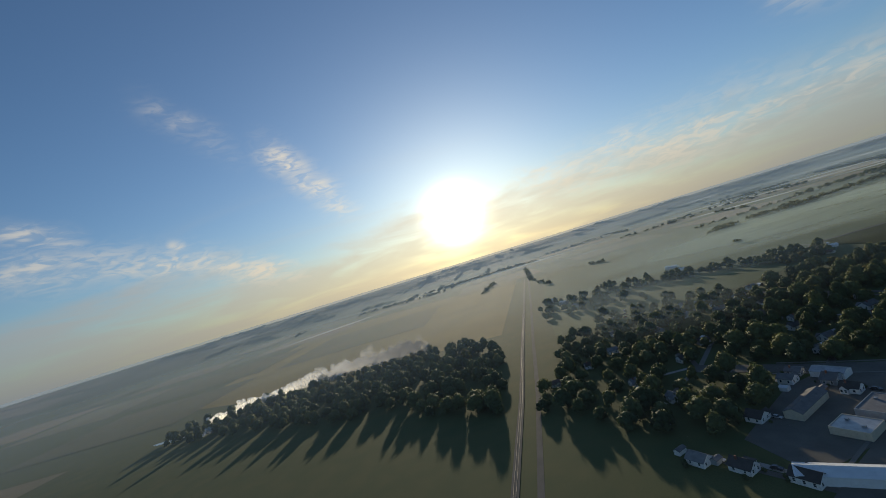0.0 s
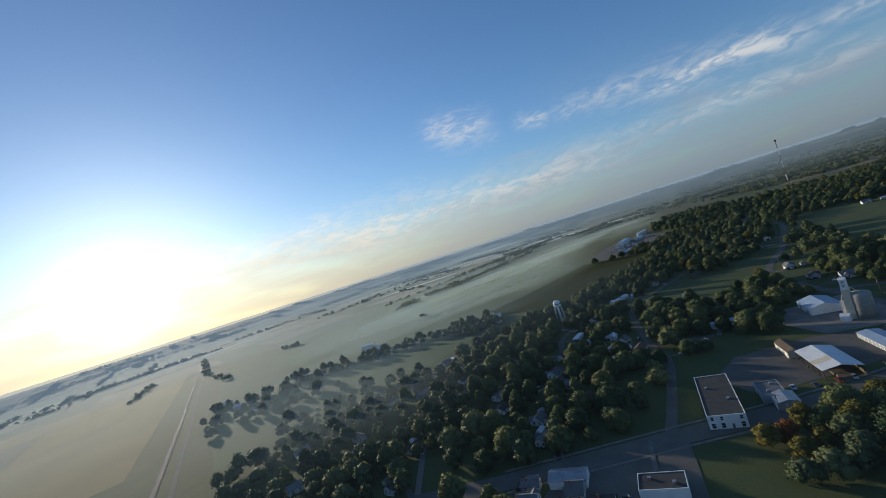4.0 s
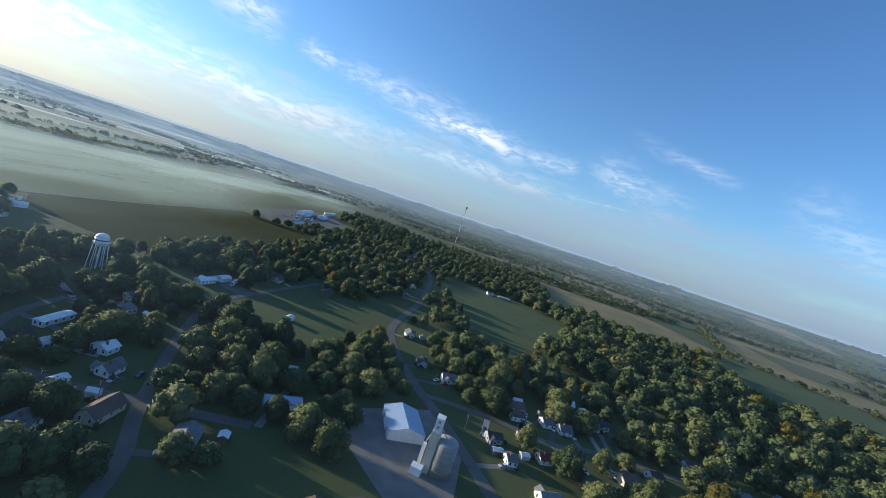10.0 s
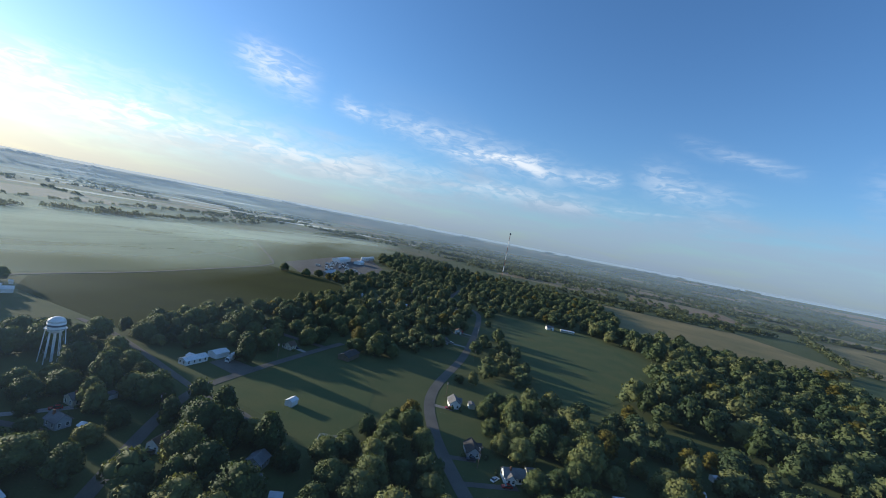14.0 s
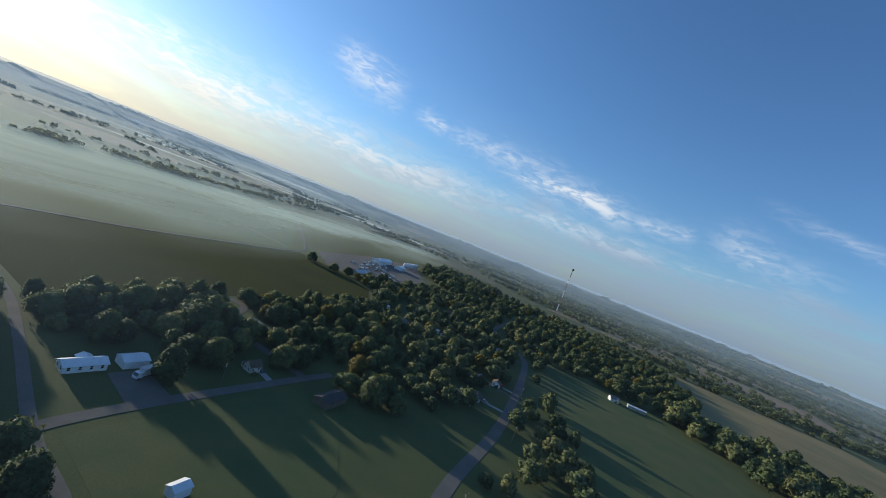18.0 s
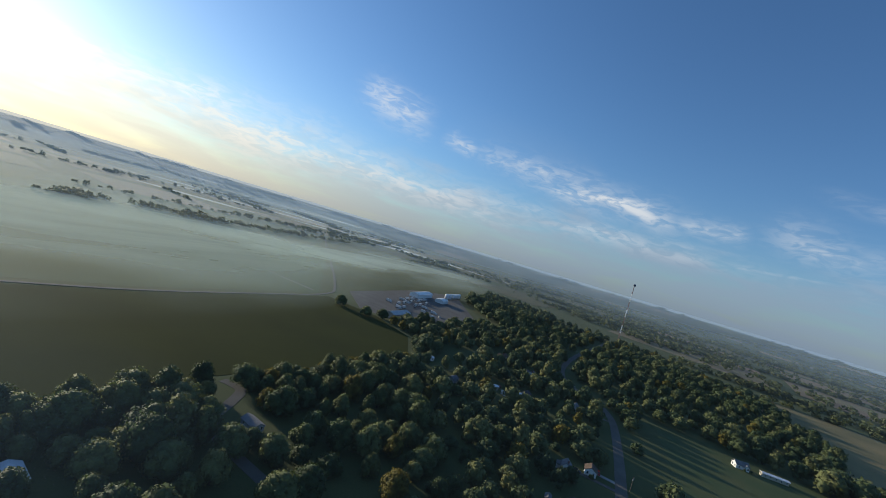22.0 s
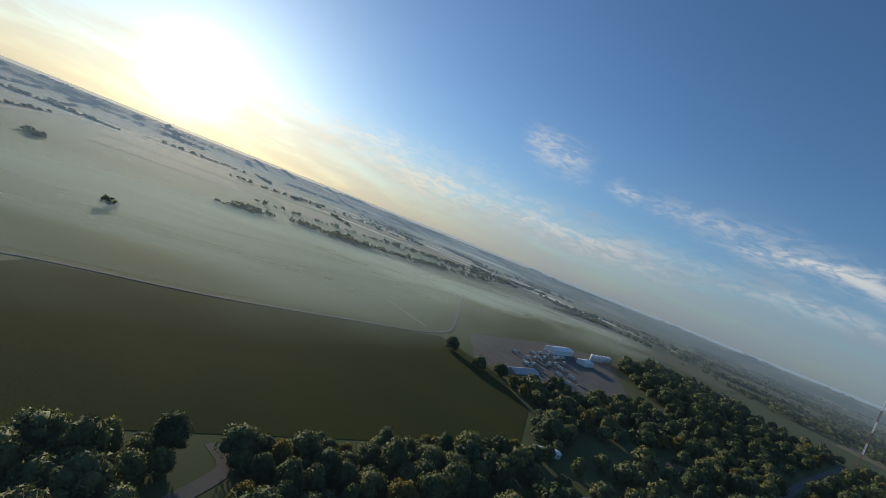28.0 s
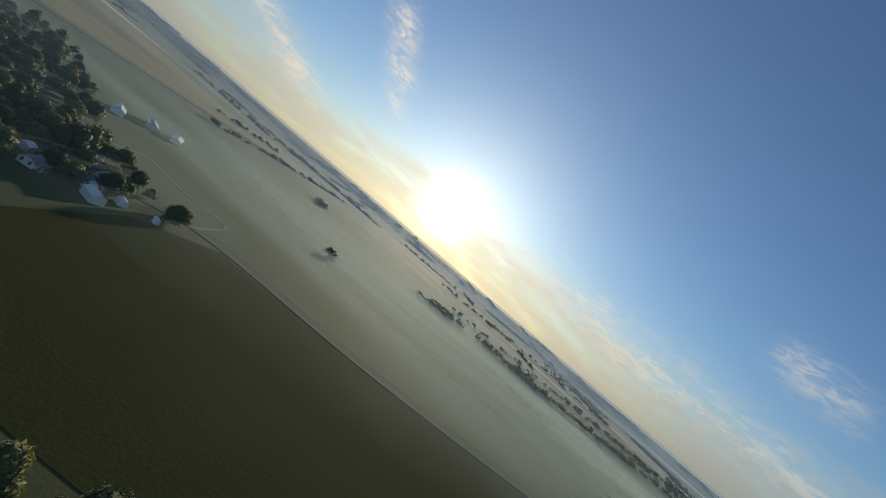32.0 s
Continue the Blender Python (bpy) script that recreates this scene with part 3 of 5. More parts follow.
def leaf_cloud(rng, lobes, count, size, core=None, low=-0.75):
    """Leaf sprays on the outer shells of several lobes, each with the outward direction of its bough."""
    vs, fs, ns = [], [], []
    areas = list(itertools.accumulate(r[0] * r[2] for _, r in lobes))
    made = 0
    while made < count:
        pick = rng.uniform(0, areas[-1])
        i = next(k for k, q in enumerate(areas) if q >= pick)
        (cx, cy, cz), (rx, ry, rz) = lobes[i]
        a, u = rng.uniform(0, 2 * math.pi), rng.uniform(low, 1.0)
        c = math.sqrt(1 - u * u)
        k = rng.uniform(0.78, 1.17)
        p = Vector((cx + rx * c * math.cos(a) * k, cy + ry * c * math.sin(a) * k, cz + rz * u * k))
        if any(((p.x - q[0]) / r[0]) ** 2 + ((p.y - q[1]) / r[1]) ** 2 + ((p.z - q[2]) / r[2]) ** 2 < 0.55 for j, (q, r) in enumerate(lobes) if j != i) and rng.random() < 0.9:
            made += 0.3
            continue
        made += 1
        out = Vector((c * math.cos(a), c * math.sin(a), u))
        if core:
            out = out * 0.62 + Vector((p.x / core[0], p.y / core[0], (p.z - core[1]) / core[2])).normalized() * 0.38
        nrm = (out + Vector((rng.uniform(-1, 1), rng.uniform(-1, 1), rng.uniform(-1, 1))) * 0.62).normalized()
        lay = (out + Vector((rng.uniform(-1, 1), rng.uniform(-1, 1), rng.uniform(-1, 1))) * 0.9).normalized()
        t = lay.cross(Vector((rng.uniform(-1, 1), rng.uniform(-1, 1), rng.uniform(-1, 1)))).normalized()
        b = lay.cross(t).normalized()
        w, o = size * rng.uniform(0.6, 1.35), len(vs)
        vs += [p + t * w, p - t * w * 0.6 + b * w * 0.8, p - t * w * 0.55 - b * w * 0.75]
        fs.append((o, o + 1, o + 2) if lay.dot(out) > 0 else (o, o + 2, o + 1))
        ns += [nrm] * 3
    return [tuple(v) for v in vs], fs, [tuple(v) for v in ns]


def lump():
    bm = bmesh.new()
    bmesh.ops.create_icosphere(bm, subdivisions=2, radius=1.0)
    vs, fs = [tuple(v.co) for v in bm.verts], [tuple(v.index for v in f.verts) for f in bm.faces]
    bm.free()
    bm = bmesh.new()
    bmesh.ops.create_icosphere(bm, subdivisions=1, radius=1.0)
    few = [tuple(v.co) for v in bm.verts], [tuple(v.index for v in f.verts) for f in bm.faces]
    bm.free()
    return (vs, fs), few


LUMP, LUMP_FEW = lump()


def foliage_mass(rng, lobes, source, size, core):
    """The closed inner foliage of each lobe, lumpy and uneven."""
    vs, fs, ns = [], [], []
    for (cx, cy, cz), (rx, ry, rz) in lobes:
        o, sh = len(vs), rng.uniform(0, 50)
        for x, y, z in source[0]:
            k = size * (1 + 0.42 * noise.noise((x * 2.1 + sh, y * 2.1, z * 2.1)) + rng.uniform(-0.10, 0.10))
            p = (cx + rx * x * k, cy + ry * y * k, cz + rz * z * k)
            vs.append(p)
            whole = Vector((p[0] / core[0], p[1] / core[0], (p[2] - core[1]) / core[2])).normalized()
            ns.append(tuple((Vector((x, y, z)) * 0.6 + whole * 0.4 + Vector((rng.uniform(-1, 1), rng.uniform(-1, 1), rng.uniform(-1, 1))) * 0.35).normalized()))
        fs += [tuple(o + i for i in f) for f in source[1]]
    return vs, fs, ns


def soft_normals(me, normals):
    """Foliage shades by the outward direction of its bough, as a mass of small leaves does."""
    me.shade_smooth()
    me.attributes.new("custom_normal", "FLOAT_VECTOR", "POINT").data.foreach_set("vector", np.asarray(normals, dtype=np.float32).ravel())


def tree_lobes(rng, height, spread, slender):
    lobes, n = [], 15
    for i in range(n):
        a, f = 2.4 * i + rng.uniform(-0.5, 0.5), (i + 0.5) / n
        z = height * (0.20 + 0.54 * f)
        reach = spread * 0.62 * math.sqrt(max(0.05, 1 - (0.96 * f) ** 3.4)) * rng.uniform(0.75, 1.15)
        r = spread * rng.uniform(0.30, 0.46) * (1.06 - 0.25 * f)
        lobes.append(((reach * math.cos(a), reach * math.sin(a), z), (r, r * rng.uniform(0.85, 1.15), r * slender * rng.uniform(0.85, 1.1))))
    lobes.append(((rng.uniform(-0.8, 0.8), rng.uniform(-0.8, 0.8), height * 0.77), (spread * 0.44, spread * 0.42, height * 0.16)))
    lobes.append(((0, 0, height * 0.46), (spread * 0.70, spread * 0.70, height * 0.36)))
    return lobes


def tree_meshes(seed, height, spread, slender, mat, leaves=2400):
    """Trunk with limbs, and a crown of leaf sprays in uneven lobes; also a light crown for the woods."""
    rng = random.Random(seed)
    trunk, fork = Shape(), height * 0.24
    trunk.tube((0, 0, -0.3), (rng.uniform(-0.15, 0.15), rng.uniform(-0.15, 0.15), fork), height * 0.026, height * 0.02, 7)
    lobes, core = tree_lobes(rng, height, spread, slender), (spread, height * 0.40, height * 0.5)
    for c, _ in lobes[:9]:
        trunk.tube((0, 0, fork * rng.uniform(0.8, 1.0)), (c[0] * 0.85, c[1] * 0.85, c[2]), height * 0.013, height * 0.004, 5)
    a, b = leaf_cloud(rng, lobes, leaves, height * 0.034, core), foliage_mass(rng, lobes, LUMP, 0.75, core)
    crown = Shape().add(a[0], a[1]).add(b[0], b[1]).mesh("crown", mat)
    soft_normals(crown, a[2] + b[2])
    some = lobes[:9:2] + lobes[9:]
    a, b = leaf_cloud(rng, some, 430, height * 0.058, core), foliage_mass(rng, some, LUMP_FEW, 0.80, core)
    few = Shape().add(a[0], a[1]).add(b[0], b[1])
    light = np.array(few.v, dtype=np.float32), np.array(few.f, dtype=np.int32), np.array(a[2] + b[2], dtype=np.float32)
    a, b = leaf_cloud(rng, lobes, 1500, height * 0.036, core), foliage_mass(rng, lobes, LUMP_FEW, 0.74, core)
    more = Shape().add(a[0], a[1]).add(b[0], b[1])
    full = np.array(more.v, dtype=np.float32), np.array(more.f, dtype=np.int32), np.array(a[2] + b[2], dtype=np.float32)
    return trunk.mesh("trunk", BARK), crown, light, full


TREE_KINDS = [
    ("tree", tree_meshes(11, 15.0, 8.4, 1.0, LEAVES), "full green broadleaf tree with a rounded uneven crown"),
    ("tree", tree_meshes(12, 17.0, 8.2, 1.15, LEAVES), "tall green broadleaf tree with a lumpy crown"),
    ("tree", tree_meshes(13, 13.0, 8.4, 0.95, LEAVES), "low spreading green broadleaf tree"),
    ("tree", tree_meshes(14, 18.5, 7.0, 1.35, LEAVES), "tall narrow green broadleaf tree"),
    ("tree", tree_meshes(15, 12.5, 6.0, 1.0, LEAVES), "small rounded green tree"),
    ("tree", tree_meshes(16, 17.0, 7.2, 1.1, AUTUMN), "broadleaf tree turning yellow green in early autumn"),
    ("tree", tree_meshes(17, 17.0, 9.6, 1.05, LEAVES), "large old broadleaf tree with a deep green crown"),
    ("tree", tree_meshes(18, 11.0, 5.0, 1.0, RUST), "small tree with bright orange red leaves"),
]
NEAR_TREES, WOODLAND = [0], []


def plant(kind, x, y, scale, group="", label="", alone=False):
    """A tree of its own in the heart of town; elsewhere one of the uncounted trees of the woods."""
    nm, (trunk, crown, light, full), lab = TREE_KINDS[kind]
    turn = random.uniform(0, 6.28)
    sx, sz = scale * random.uniform(0.9, 1.1), scale * random.uniform(0.9, 1.12)
    if not alone and (NEAR_TREES[0] >= 292 or not inside((x, y), HEART)):
        WOODLAND.append((kind, x, y, turn, sx, sz))
        return
    NEAR_TREES[0] += 1
    t = new(nm, trunk)
    t.matrix_world = Matrix.LocRotScale((x, y, 0), Euler((0, 0, turn)), (sx, sx, sz))
    tagged(t, label or lab, "tree", group)
    c = new("crown", crown)
    c.parent = t


HEART = [(500, -450), (470, -640), (400, -640), (330, -560), (250, -520), (100, -480), (60, -340), (150, -180), (260, -130), (420, -260), (470, -400)]

# ---- buildings ----
FOOTPRINTS = []
FRAME_MESH = Shape()
for b in ((-0.55, -0.06, -0.70, -0.45, 0.04, 0.70), (0.45, -0.06, -0.70, 0.55, 0.04, 0.70), (-0.45, -0.06, 0.60, 0.45, 0.04, 0.70), (-0.45, -0.06, -0.02, 0.45, 0.03, 0.04), (-0.62, -0.12, -0.80, 0.62, 0.04, -0.70)):
    FRAME_MESH.box(*b)
FRAME_MESH = FRAME_MESH.mesh("window", TRIM)
PANE_MESH = Shape().box(-0.45, -0.02, -0.70, 0.45, 0.02, 0.60).mesh("pane", GLASS)
DOOR_MESH = Shape().box(-0.48, -0.05, 0.0, 0.48, 0.05, 2.05).mesh("door", DOORM)


def window(parent, x, y, z, turn, k=1.0):
    w = part("window", FRAME_MESH, None, parent)
    w.matrix_local = pose(x, y, z, 0, 0, turn) @ Matrix.Diagonal((k, 1, k, 1))
    part("pane", PANE_MESH, None, w)


def gable(w, d, h, rise, over=0.45, thick=0.18):
    """Wall body and a two-sided roof; the ridge runs along x."""
    wall = Shape().prism([(-d / 2, -0.1), (d / 2, -0.1), (d / 2, h), (0, h + rise), (-d / 2, h)], -w / 2, w / 2)
    k = rise / (d / 2)
    e = d / 2 + over
    roof = Shape().prism([(-e, h - k * over + 0.03), (0, h + rise + 0.03), (e, h - k * over + 0.03), (e, h - k * over + 0.03 + thick), (0, h + rise + 0.03 + thick), (-e, h - k * over + 0.03 + thick)], -w / 2 - over, w / 2 + over)
    return wall, roof


def footprint(x, y, r):
    FOOTPRINTS.append((x, y, r))


def house(x, y, w, d, turn, wall, roof, label, h=2.9, rise=2.2, wing=None, porch=True, chimney=True, name="house", category="house", windows=True):
    if name == "house":
        w, d, h, rise = w * 0.82, d * 0.86, h * 0.93, rise * 0.85
        wing = tuple(q * 0.84 for q in wing) if wing else None
    ob = thing(name, pose(x, y, 0, 0, 0, turn), label, category)
    a, b = gable(w, d, h, rise)
    part("wall", a, wall, ob)
    part("roof", b, roof, ob)
    if windows:
        n = max(2, int(w / 3.2))
        for side, rot in ((-d / 2 - 0.03, 0), (d / 2 + 0.03, 180)):
            for i in range(n):
                px = -w / 2 + w * (i + 0.5) / n
                if side < 0 and i == n // 2:
                    dd = part("door", DOOR_MESH, None, ob)
                    dd.matrix_local = pose(px, side, 0.25, 0, 0, rot)
                else:
                    window(ob, px, side, 1.65, rot)
        for px, rot in ((-w / 2 - 0.03, -90), (w / 2 + 0.03, 90)):
            for i in range(2):
                window(ob, px, -d / 4 + i * d / 2, 1.65, rot)
            if rise > 2.4:
                window(ob, px, 0, h + rise * 0.32, rot, 0.8)
    if wing:
        ww, wd, ox, oy = wing
        a, b = gable(wd, ww, h - 0.25, rise * 0.72)
        m = pose(ox, oy, 0, 0, 0, 90)
        wp = part("wing_wall", a, wall, ob)
        wp.matrix_local = m
        rp = part("wing_roof", b, roof, ob)
        rp.matrix_local = m
        if windows:
            sgn = -1 if oy < 0 else 1
            for i in (-1, 1):
                window(ob, ox + i * ww / 4, oy + sgn * (wd / 2 + 0.03), 1.6, 0 if sgn < 0 else 180)
    if porch:
        p = Shape().box(-2.2, -d / 2 - 2.2, 0, 2.2, -d / 2 - 0.05, 0.28)
        part("porch", p, CONCRETE, ob)
        part("porch_roof", Shape().prism([(-d / 2 - 2.5, 2.35), (-d / 2 - 0.02, 2.75), (-d / 2 - 0.02, 2.88), (-d / 2 - 2.5, 2.48)], -2.5, 2.5), roof, ob)
        for i in (-1, 1):
            part("porch_post", Shape().box(i * 2.1 - 0.08, -d / 2 - 2.2, 0.28, i * 2.1 + 0.08, -d / 2 - 2.04, 2.4), TRIM, ob)
    if chimney:
        part("chimney", Shape().box(w * 0.2 - 0.35, 0.5, h + rise * 0.4, w * 0.2 + 0.35, 1.2, h + rise + 0.9), BRICK, ob)
    footprint(x, y, math.hypot(w, d) * 0.5)
    return ob


def shed(x, y, w, d, turn, wall, roof, label, h=2.6, rise=1.0, doors=1, name="shed", category="shed"):
    ob = thing(name, pose(x, y, 0, 0, 0, turn), label, category)
    a, b = gable(w, d, h, rise, 0.25, 0.12)
    part("wall", a, wall, ob)
    part("roof", b, roof, ob)
    for i in range(doors):
        px = -w / 2 + w * (i + 0.5) / doors
        dw = min(2.7, w / doors * 0.8)
        dr = Shape().box(px - dw / 2, -d / 2 - 0.06, 0.05, px + dw / 2, -d / 2 + 0.02, min(h - 0.25, 2.4))
        for k in range(1, 4):
            dr.box(px - dw / 2, -d / 2 - 0.09, 0.05 + 0.56 * k, px + dw / 2, -d / 2 - 0.05, 0.09 + 0.56 * k)
        part("door", dr, TRIM if wall is not WHITE else GREYWALL, ob)
    footprint(x, y, math.hypot(w, d) * 0.5)
    return ob


def trailer(x, y, w, turn, wall, label):
    """A long single-storey mobile home with a low roof."""
    return house(x, y, w, 4.6, turn, wall, METALWHITE, label, 2.6, 0.5, None, False, False, "mobile_home", "mobile home")


# shops and sheds along the market street
def storage_row(x, y, w, d, turn):
    ob = thing("storage_building", pose(x, y, 0, 0, 0, turn), "long low storage building with pale blue metal roof, grey doors", "storage building", "self storage rows")
    a, b = gable(w, d, 2.6, 0.7, 0.25, 0.12)
    part("wall", a, WHITE, ob)
    part("roof", b, METALBLUE, ob)
    n = int(w / 3.0)
    dm = Shape().box(-1.15, -0.05, 0.0, 1.15, 0.05, 2.15)
    for k in range(1, 5):
        dm.box(-1.15, -0.08, 0.42 * k, 1.15, -0.05, 0.42 * k + 0.04)
    dm = dm.mesh("roller_door", GREYWALL)
    for i in range(n):
        for side, rot in ((-d / 2 - 0.04, 0), (d / 2 + 0.04, 180)):
            o = part("roller_door", dm, None, ob)
            o.matrix_local = pose(-w / 2 + w * (i + 0.5) / n, side, 0.05, 0, 0, rot)
    footprint(x, y, w * 0.5)


storage_row(164.5, -308.5, 33, 9.0, 123)
storage_row(156.5, -316.5, 33, 5.0, 123)


def open_canopy():
    ob = thing("lumber_shed", pose(182, -283, 0, 0, 0, 123), "open sided pole shed with a pale patched metal roof", "shed")
    w, d = 27, 15
    s = Shape().prism([(-d / 2, 4.4), (0, 6.0), (d / 2, 4.4), (d / 2, 4.58), (0, 6.18), (-d / 2, 4.58)], -w / 2, w / 2)
    part("roof", s, METALWHITE, ob)
    for k in range(6):
        px = -w / 2 + 0.6 + k * (w - 1.2) / 5
        for py in (-d / 2 + 0.4, d / 2 - 0.4):
            part("post", Shape().box(px - 0.15, py - 0.15, 0, px + 0.15, py + 0.15, 4.45), WOOD, ob)
    part("back_wall", Shape().box(-w / 2, d / 2 - 0.2, 0, w / 2, d / 2 - 0.05, 4.3), WOOD, ob)
    part("roof_patch", Shape().prism([(-d / 2 - 0.02, 4.62), (0.0, 6.22), (0.0, 6.24), (-d / 2 - 0.02, 4.64)], 2.0, 6.2), CREAM, ob, "cream roof panels")
    for k in range(5):
        px = -w / 2 + 3 + k * 6
        part("lumber_stack", Shape().box(px - 2, -2.5, 0, px + 2, 2.0, 1.0 + 0.5 * (k % 3)), WOOD, ob, "stacked timber")
    footprint(182, -283, 16)


open_canopy()


def flat_shop(x, y, w, d, turn, h, wall, roof, label, front=True, name="shop", parapet=0.35, openings=4):
    ob = thing(name, pose(x, y, 0, 0, 0, turn), label, "shop")
    body = Shape().box(-w / 2, -d / 2, -0.1, w / 2, d / 2, h)
    part("wall", body, wall, ob)
    part("roof", Shape().box(-w / 2 + 0.3, -d / 2 + 0.3, h + 0.004, w / 2 - 0.3, d / 2 - 0.3, h + 0.12), roof, ob)
    ring = Shape()
    for b in ((-w / 2, -d / 2, w / 2, -d / 2 + 0.3), (-w / 2, d / 2 - 0.3, w / 2, d / 2), (-w / 2, -d / 2 + 0.3, -w / 2 + 0.3, d / 2 - 0.3), (w / 2 - 0.3, -d / 2 + 0.3, w / 2, d / 2 - 0.3)):
        ring.box(b[0], b[1], h, b[2], b[3], h + parapet)
    part("parapet", ring, wall, ob)
    n = max(2, openings)
    for i in range(n):
        px = -w / 2 + w * (i + 0.5) / n
        if i == n // 2:
            o = part("door", DOOR_MESH, None, ob)
            o.matrix_local = pose(px, -d / 2 - 0.04, 0, 0, 0, 0)
        else:
            window(ob, px, -d / 2 - 0.03, 1.7, 0, 1.5)
            if h > 5.5:
                window(ob, px, -d / 2 - 0.03, 4.6, 0, 1.1)
    for i in range(2):
        v = part("roof_vent", Shape().box(-0.6, -0.6, h + 0.12, 0.6, 0.6, h + 0.9), METALGREY, ob)
        v.matrix_local = pose(-w / 4 + i * w / 2, d * 0.15 * (1 - 2 * i), 0)
    footprint(x, y, math.hypot(w, d) * 0.5)
    return ob


flat_shop(212, -236.5, 14, 41, 208, 5.6, WHITE, TAR, "white brick store building with a flat dark tar roof", openings=4)
flat_shop(109, -328, 12.5, 12.5, 151, 3.7, YELLOWWALL, TAR, "ochre corner shop with a flat black roof", openings=5)
flat_shop(196, -250, 14, 9, 120, 3.6, GREYWALL, ROOFGREY, "low grey workshop with a patched flat roof", openings=3)
shed(189, -243, 10, 8, 120, GREYWALL, METALGREY, "grey workshop with a galvanised roof", 3.4, 1.0, 2)
shed(201, -300, 17, 6, 123, CREAM, ROOFBROWN, "long cream shed with a brown roof", 3.4, 1.4, 3)
flat_shop(199, -150, 14, 19, 30, 3.3, GREYWALL, ROOFGREY, "grey L shaped shop with a pale flat roof", openings=4)
flat_shop(190, -130, 14, 13, 30, 3.2, CREAM, METALGREY, "pale shop with a grey flat roof", openings=4)
flat_shop(208, -172, 16, 10, 30, 3.6, WHITE, TAR, "white shop with a flat dark roof", openings=4)
shed(217, -130, 27, 8, 122, CREAM, ROOFGREY, "long cream workshop with a grey gable roof", 3.4, 1.8, 5)
shed(165, -102, 26, 9, 58, WHITE, METALWHITE, "long white metal shed with a white roof", 3.6, 1.6, 4)
shed(242, -162, 15, 9, 30, WHITE, METALGREY, "white garage with a grey metal roof", 3.2, 1.6, 3)


def red_market():
    ob = thing("market_building", pose(129.5, -286, 0, 0, 0, 126), "low white store with a bright red metal roof and shopfront windows", "store")
    w, d, h = 20, 14.5, 3.3
    a, b = gable(w, d, h, 2.4, 0.6, 0.2)
    part("wall", a, WHITE, ob)
    part("roof", b, METALRED, ob)
    for i in range(7):
        px = -w / 2 + w * (i + 0.5) / 7
        window(ob, px, -d / 2 - 0.03, 1.6, 0, 1.9)
    for i in (-1, 1):
        part("roof_vent", Shape().lathe([(0.35, h + 1.4), (0.35, h + 2.6), (0.6, h + 2.6), (0.6, h + 2.9)], 10, (i * 6, 1.5)), METALGREY, ob)
    footprint(129.5, -286, 15)


red_market()
house(122, -253, 13, 9, 126, WHITE, REDPAINT, "white building with a dull red roof", 3.2, 2.0, None, False, False)


def grain_silo():
    ob = thing("grain_elevator", pose(178, -353, 0), "white concrete grain elevator with tan silo and tall head house", "grain elevator")
    part("silo", Shape().lathe([(4.8, 0), (4.8, 13.2), (4.4, 13.8), (1.0, 14.6)], 24), CONCRETE, ob, "round tan concrete silo", True)
    part("silo_tower", Shape().box(3.0, 0.5, 0, 6.4, 4.3, 17.0), CREAM, ob, "tan square bin")
    part("head_house", Shape().box(3.3, 0.8, 17.0, 6.1, 4.0, 22.6), WHITE, ob, "white head house")
    part("head_roof", Shape().prism([(0.6, 22.604), (2.4, 23.7), (4.2, 22.604)], 3.1, 6.3), METALWHITE, ob)
    for z in (18.4, 20.6):
        part("louvre", Shape().box(4.2, 4.0, z, 5.2, 4.06, z + 1.2), METALGREY, ob)
    part("leg", Shape().box(7.2, 1.0, 0, 8.6, 2.6, 10.0), WHITE, ob, "white elevator leg")
    part("spout", Shape().tube((4.6, 2.0, 20.0), (0.5, 0, 14.4), 0.22, 0.22, 8), METALGREY, ob)
    part("spout", Shape().tube((7.9, 1.8, 10.0), (6.4, 1.8, 15.5), 0.2, 0.2, 8), METALGREY, ob)
    part("pit_shed", Shape().prism([(4.4, 0), (8.2, 0), (8.2, 3.0), (6.3, 4.2), (4.4, 3.0)], 5.0, 9.4), WHITE, ob, "white receiving shed")
    for k in range(9):
        part("ladder_rung", Shape().box(-0.25, 4.75, 1 + 1.3 * k, 0.25, 4.95, 1.06 + 1.3 * k), METALGREY, ob)
    for k in range(1, 5):
        z = 13.2 * k / 5
        part("silo_hoop", Shape().lathe([(4.8, z), (4.86, z), (4.86, z + 0.12), (4.8, z + 0.12)], 24), METALGREY, ob)
    footprint(178, -352, 9)


grain_silo()
shed(201, -371, 21, 16, 120, WHITE, METALBLUE, "white metal warehouse with a pale blue roof", 4.2, 2.2, 2, "warehouse", "warehouse")


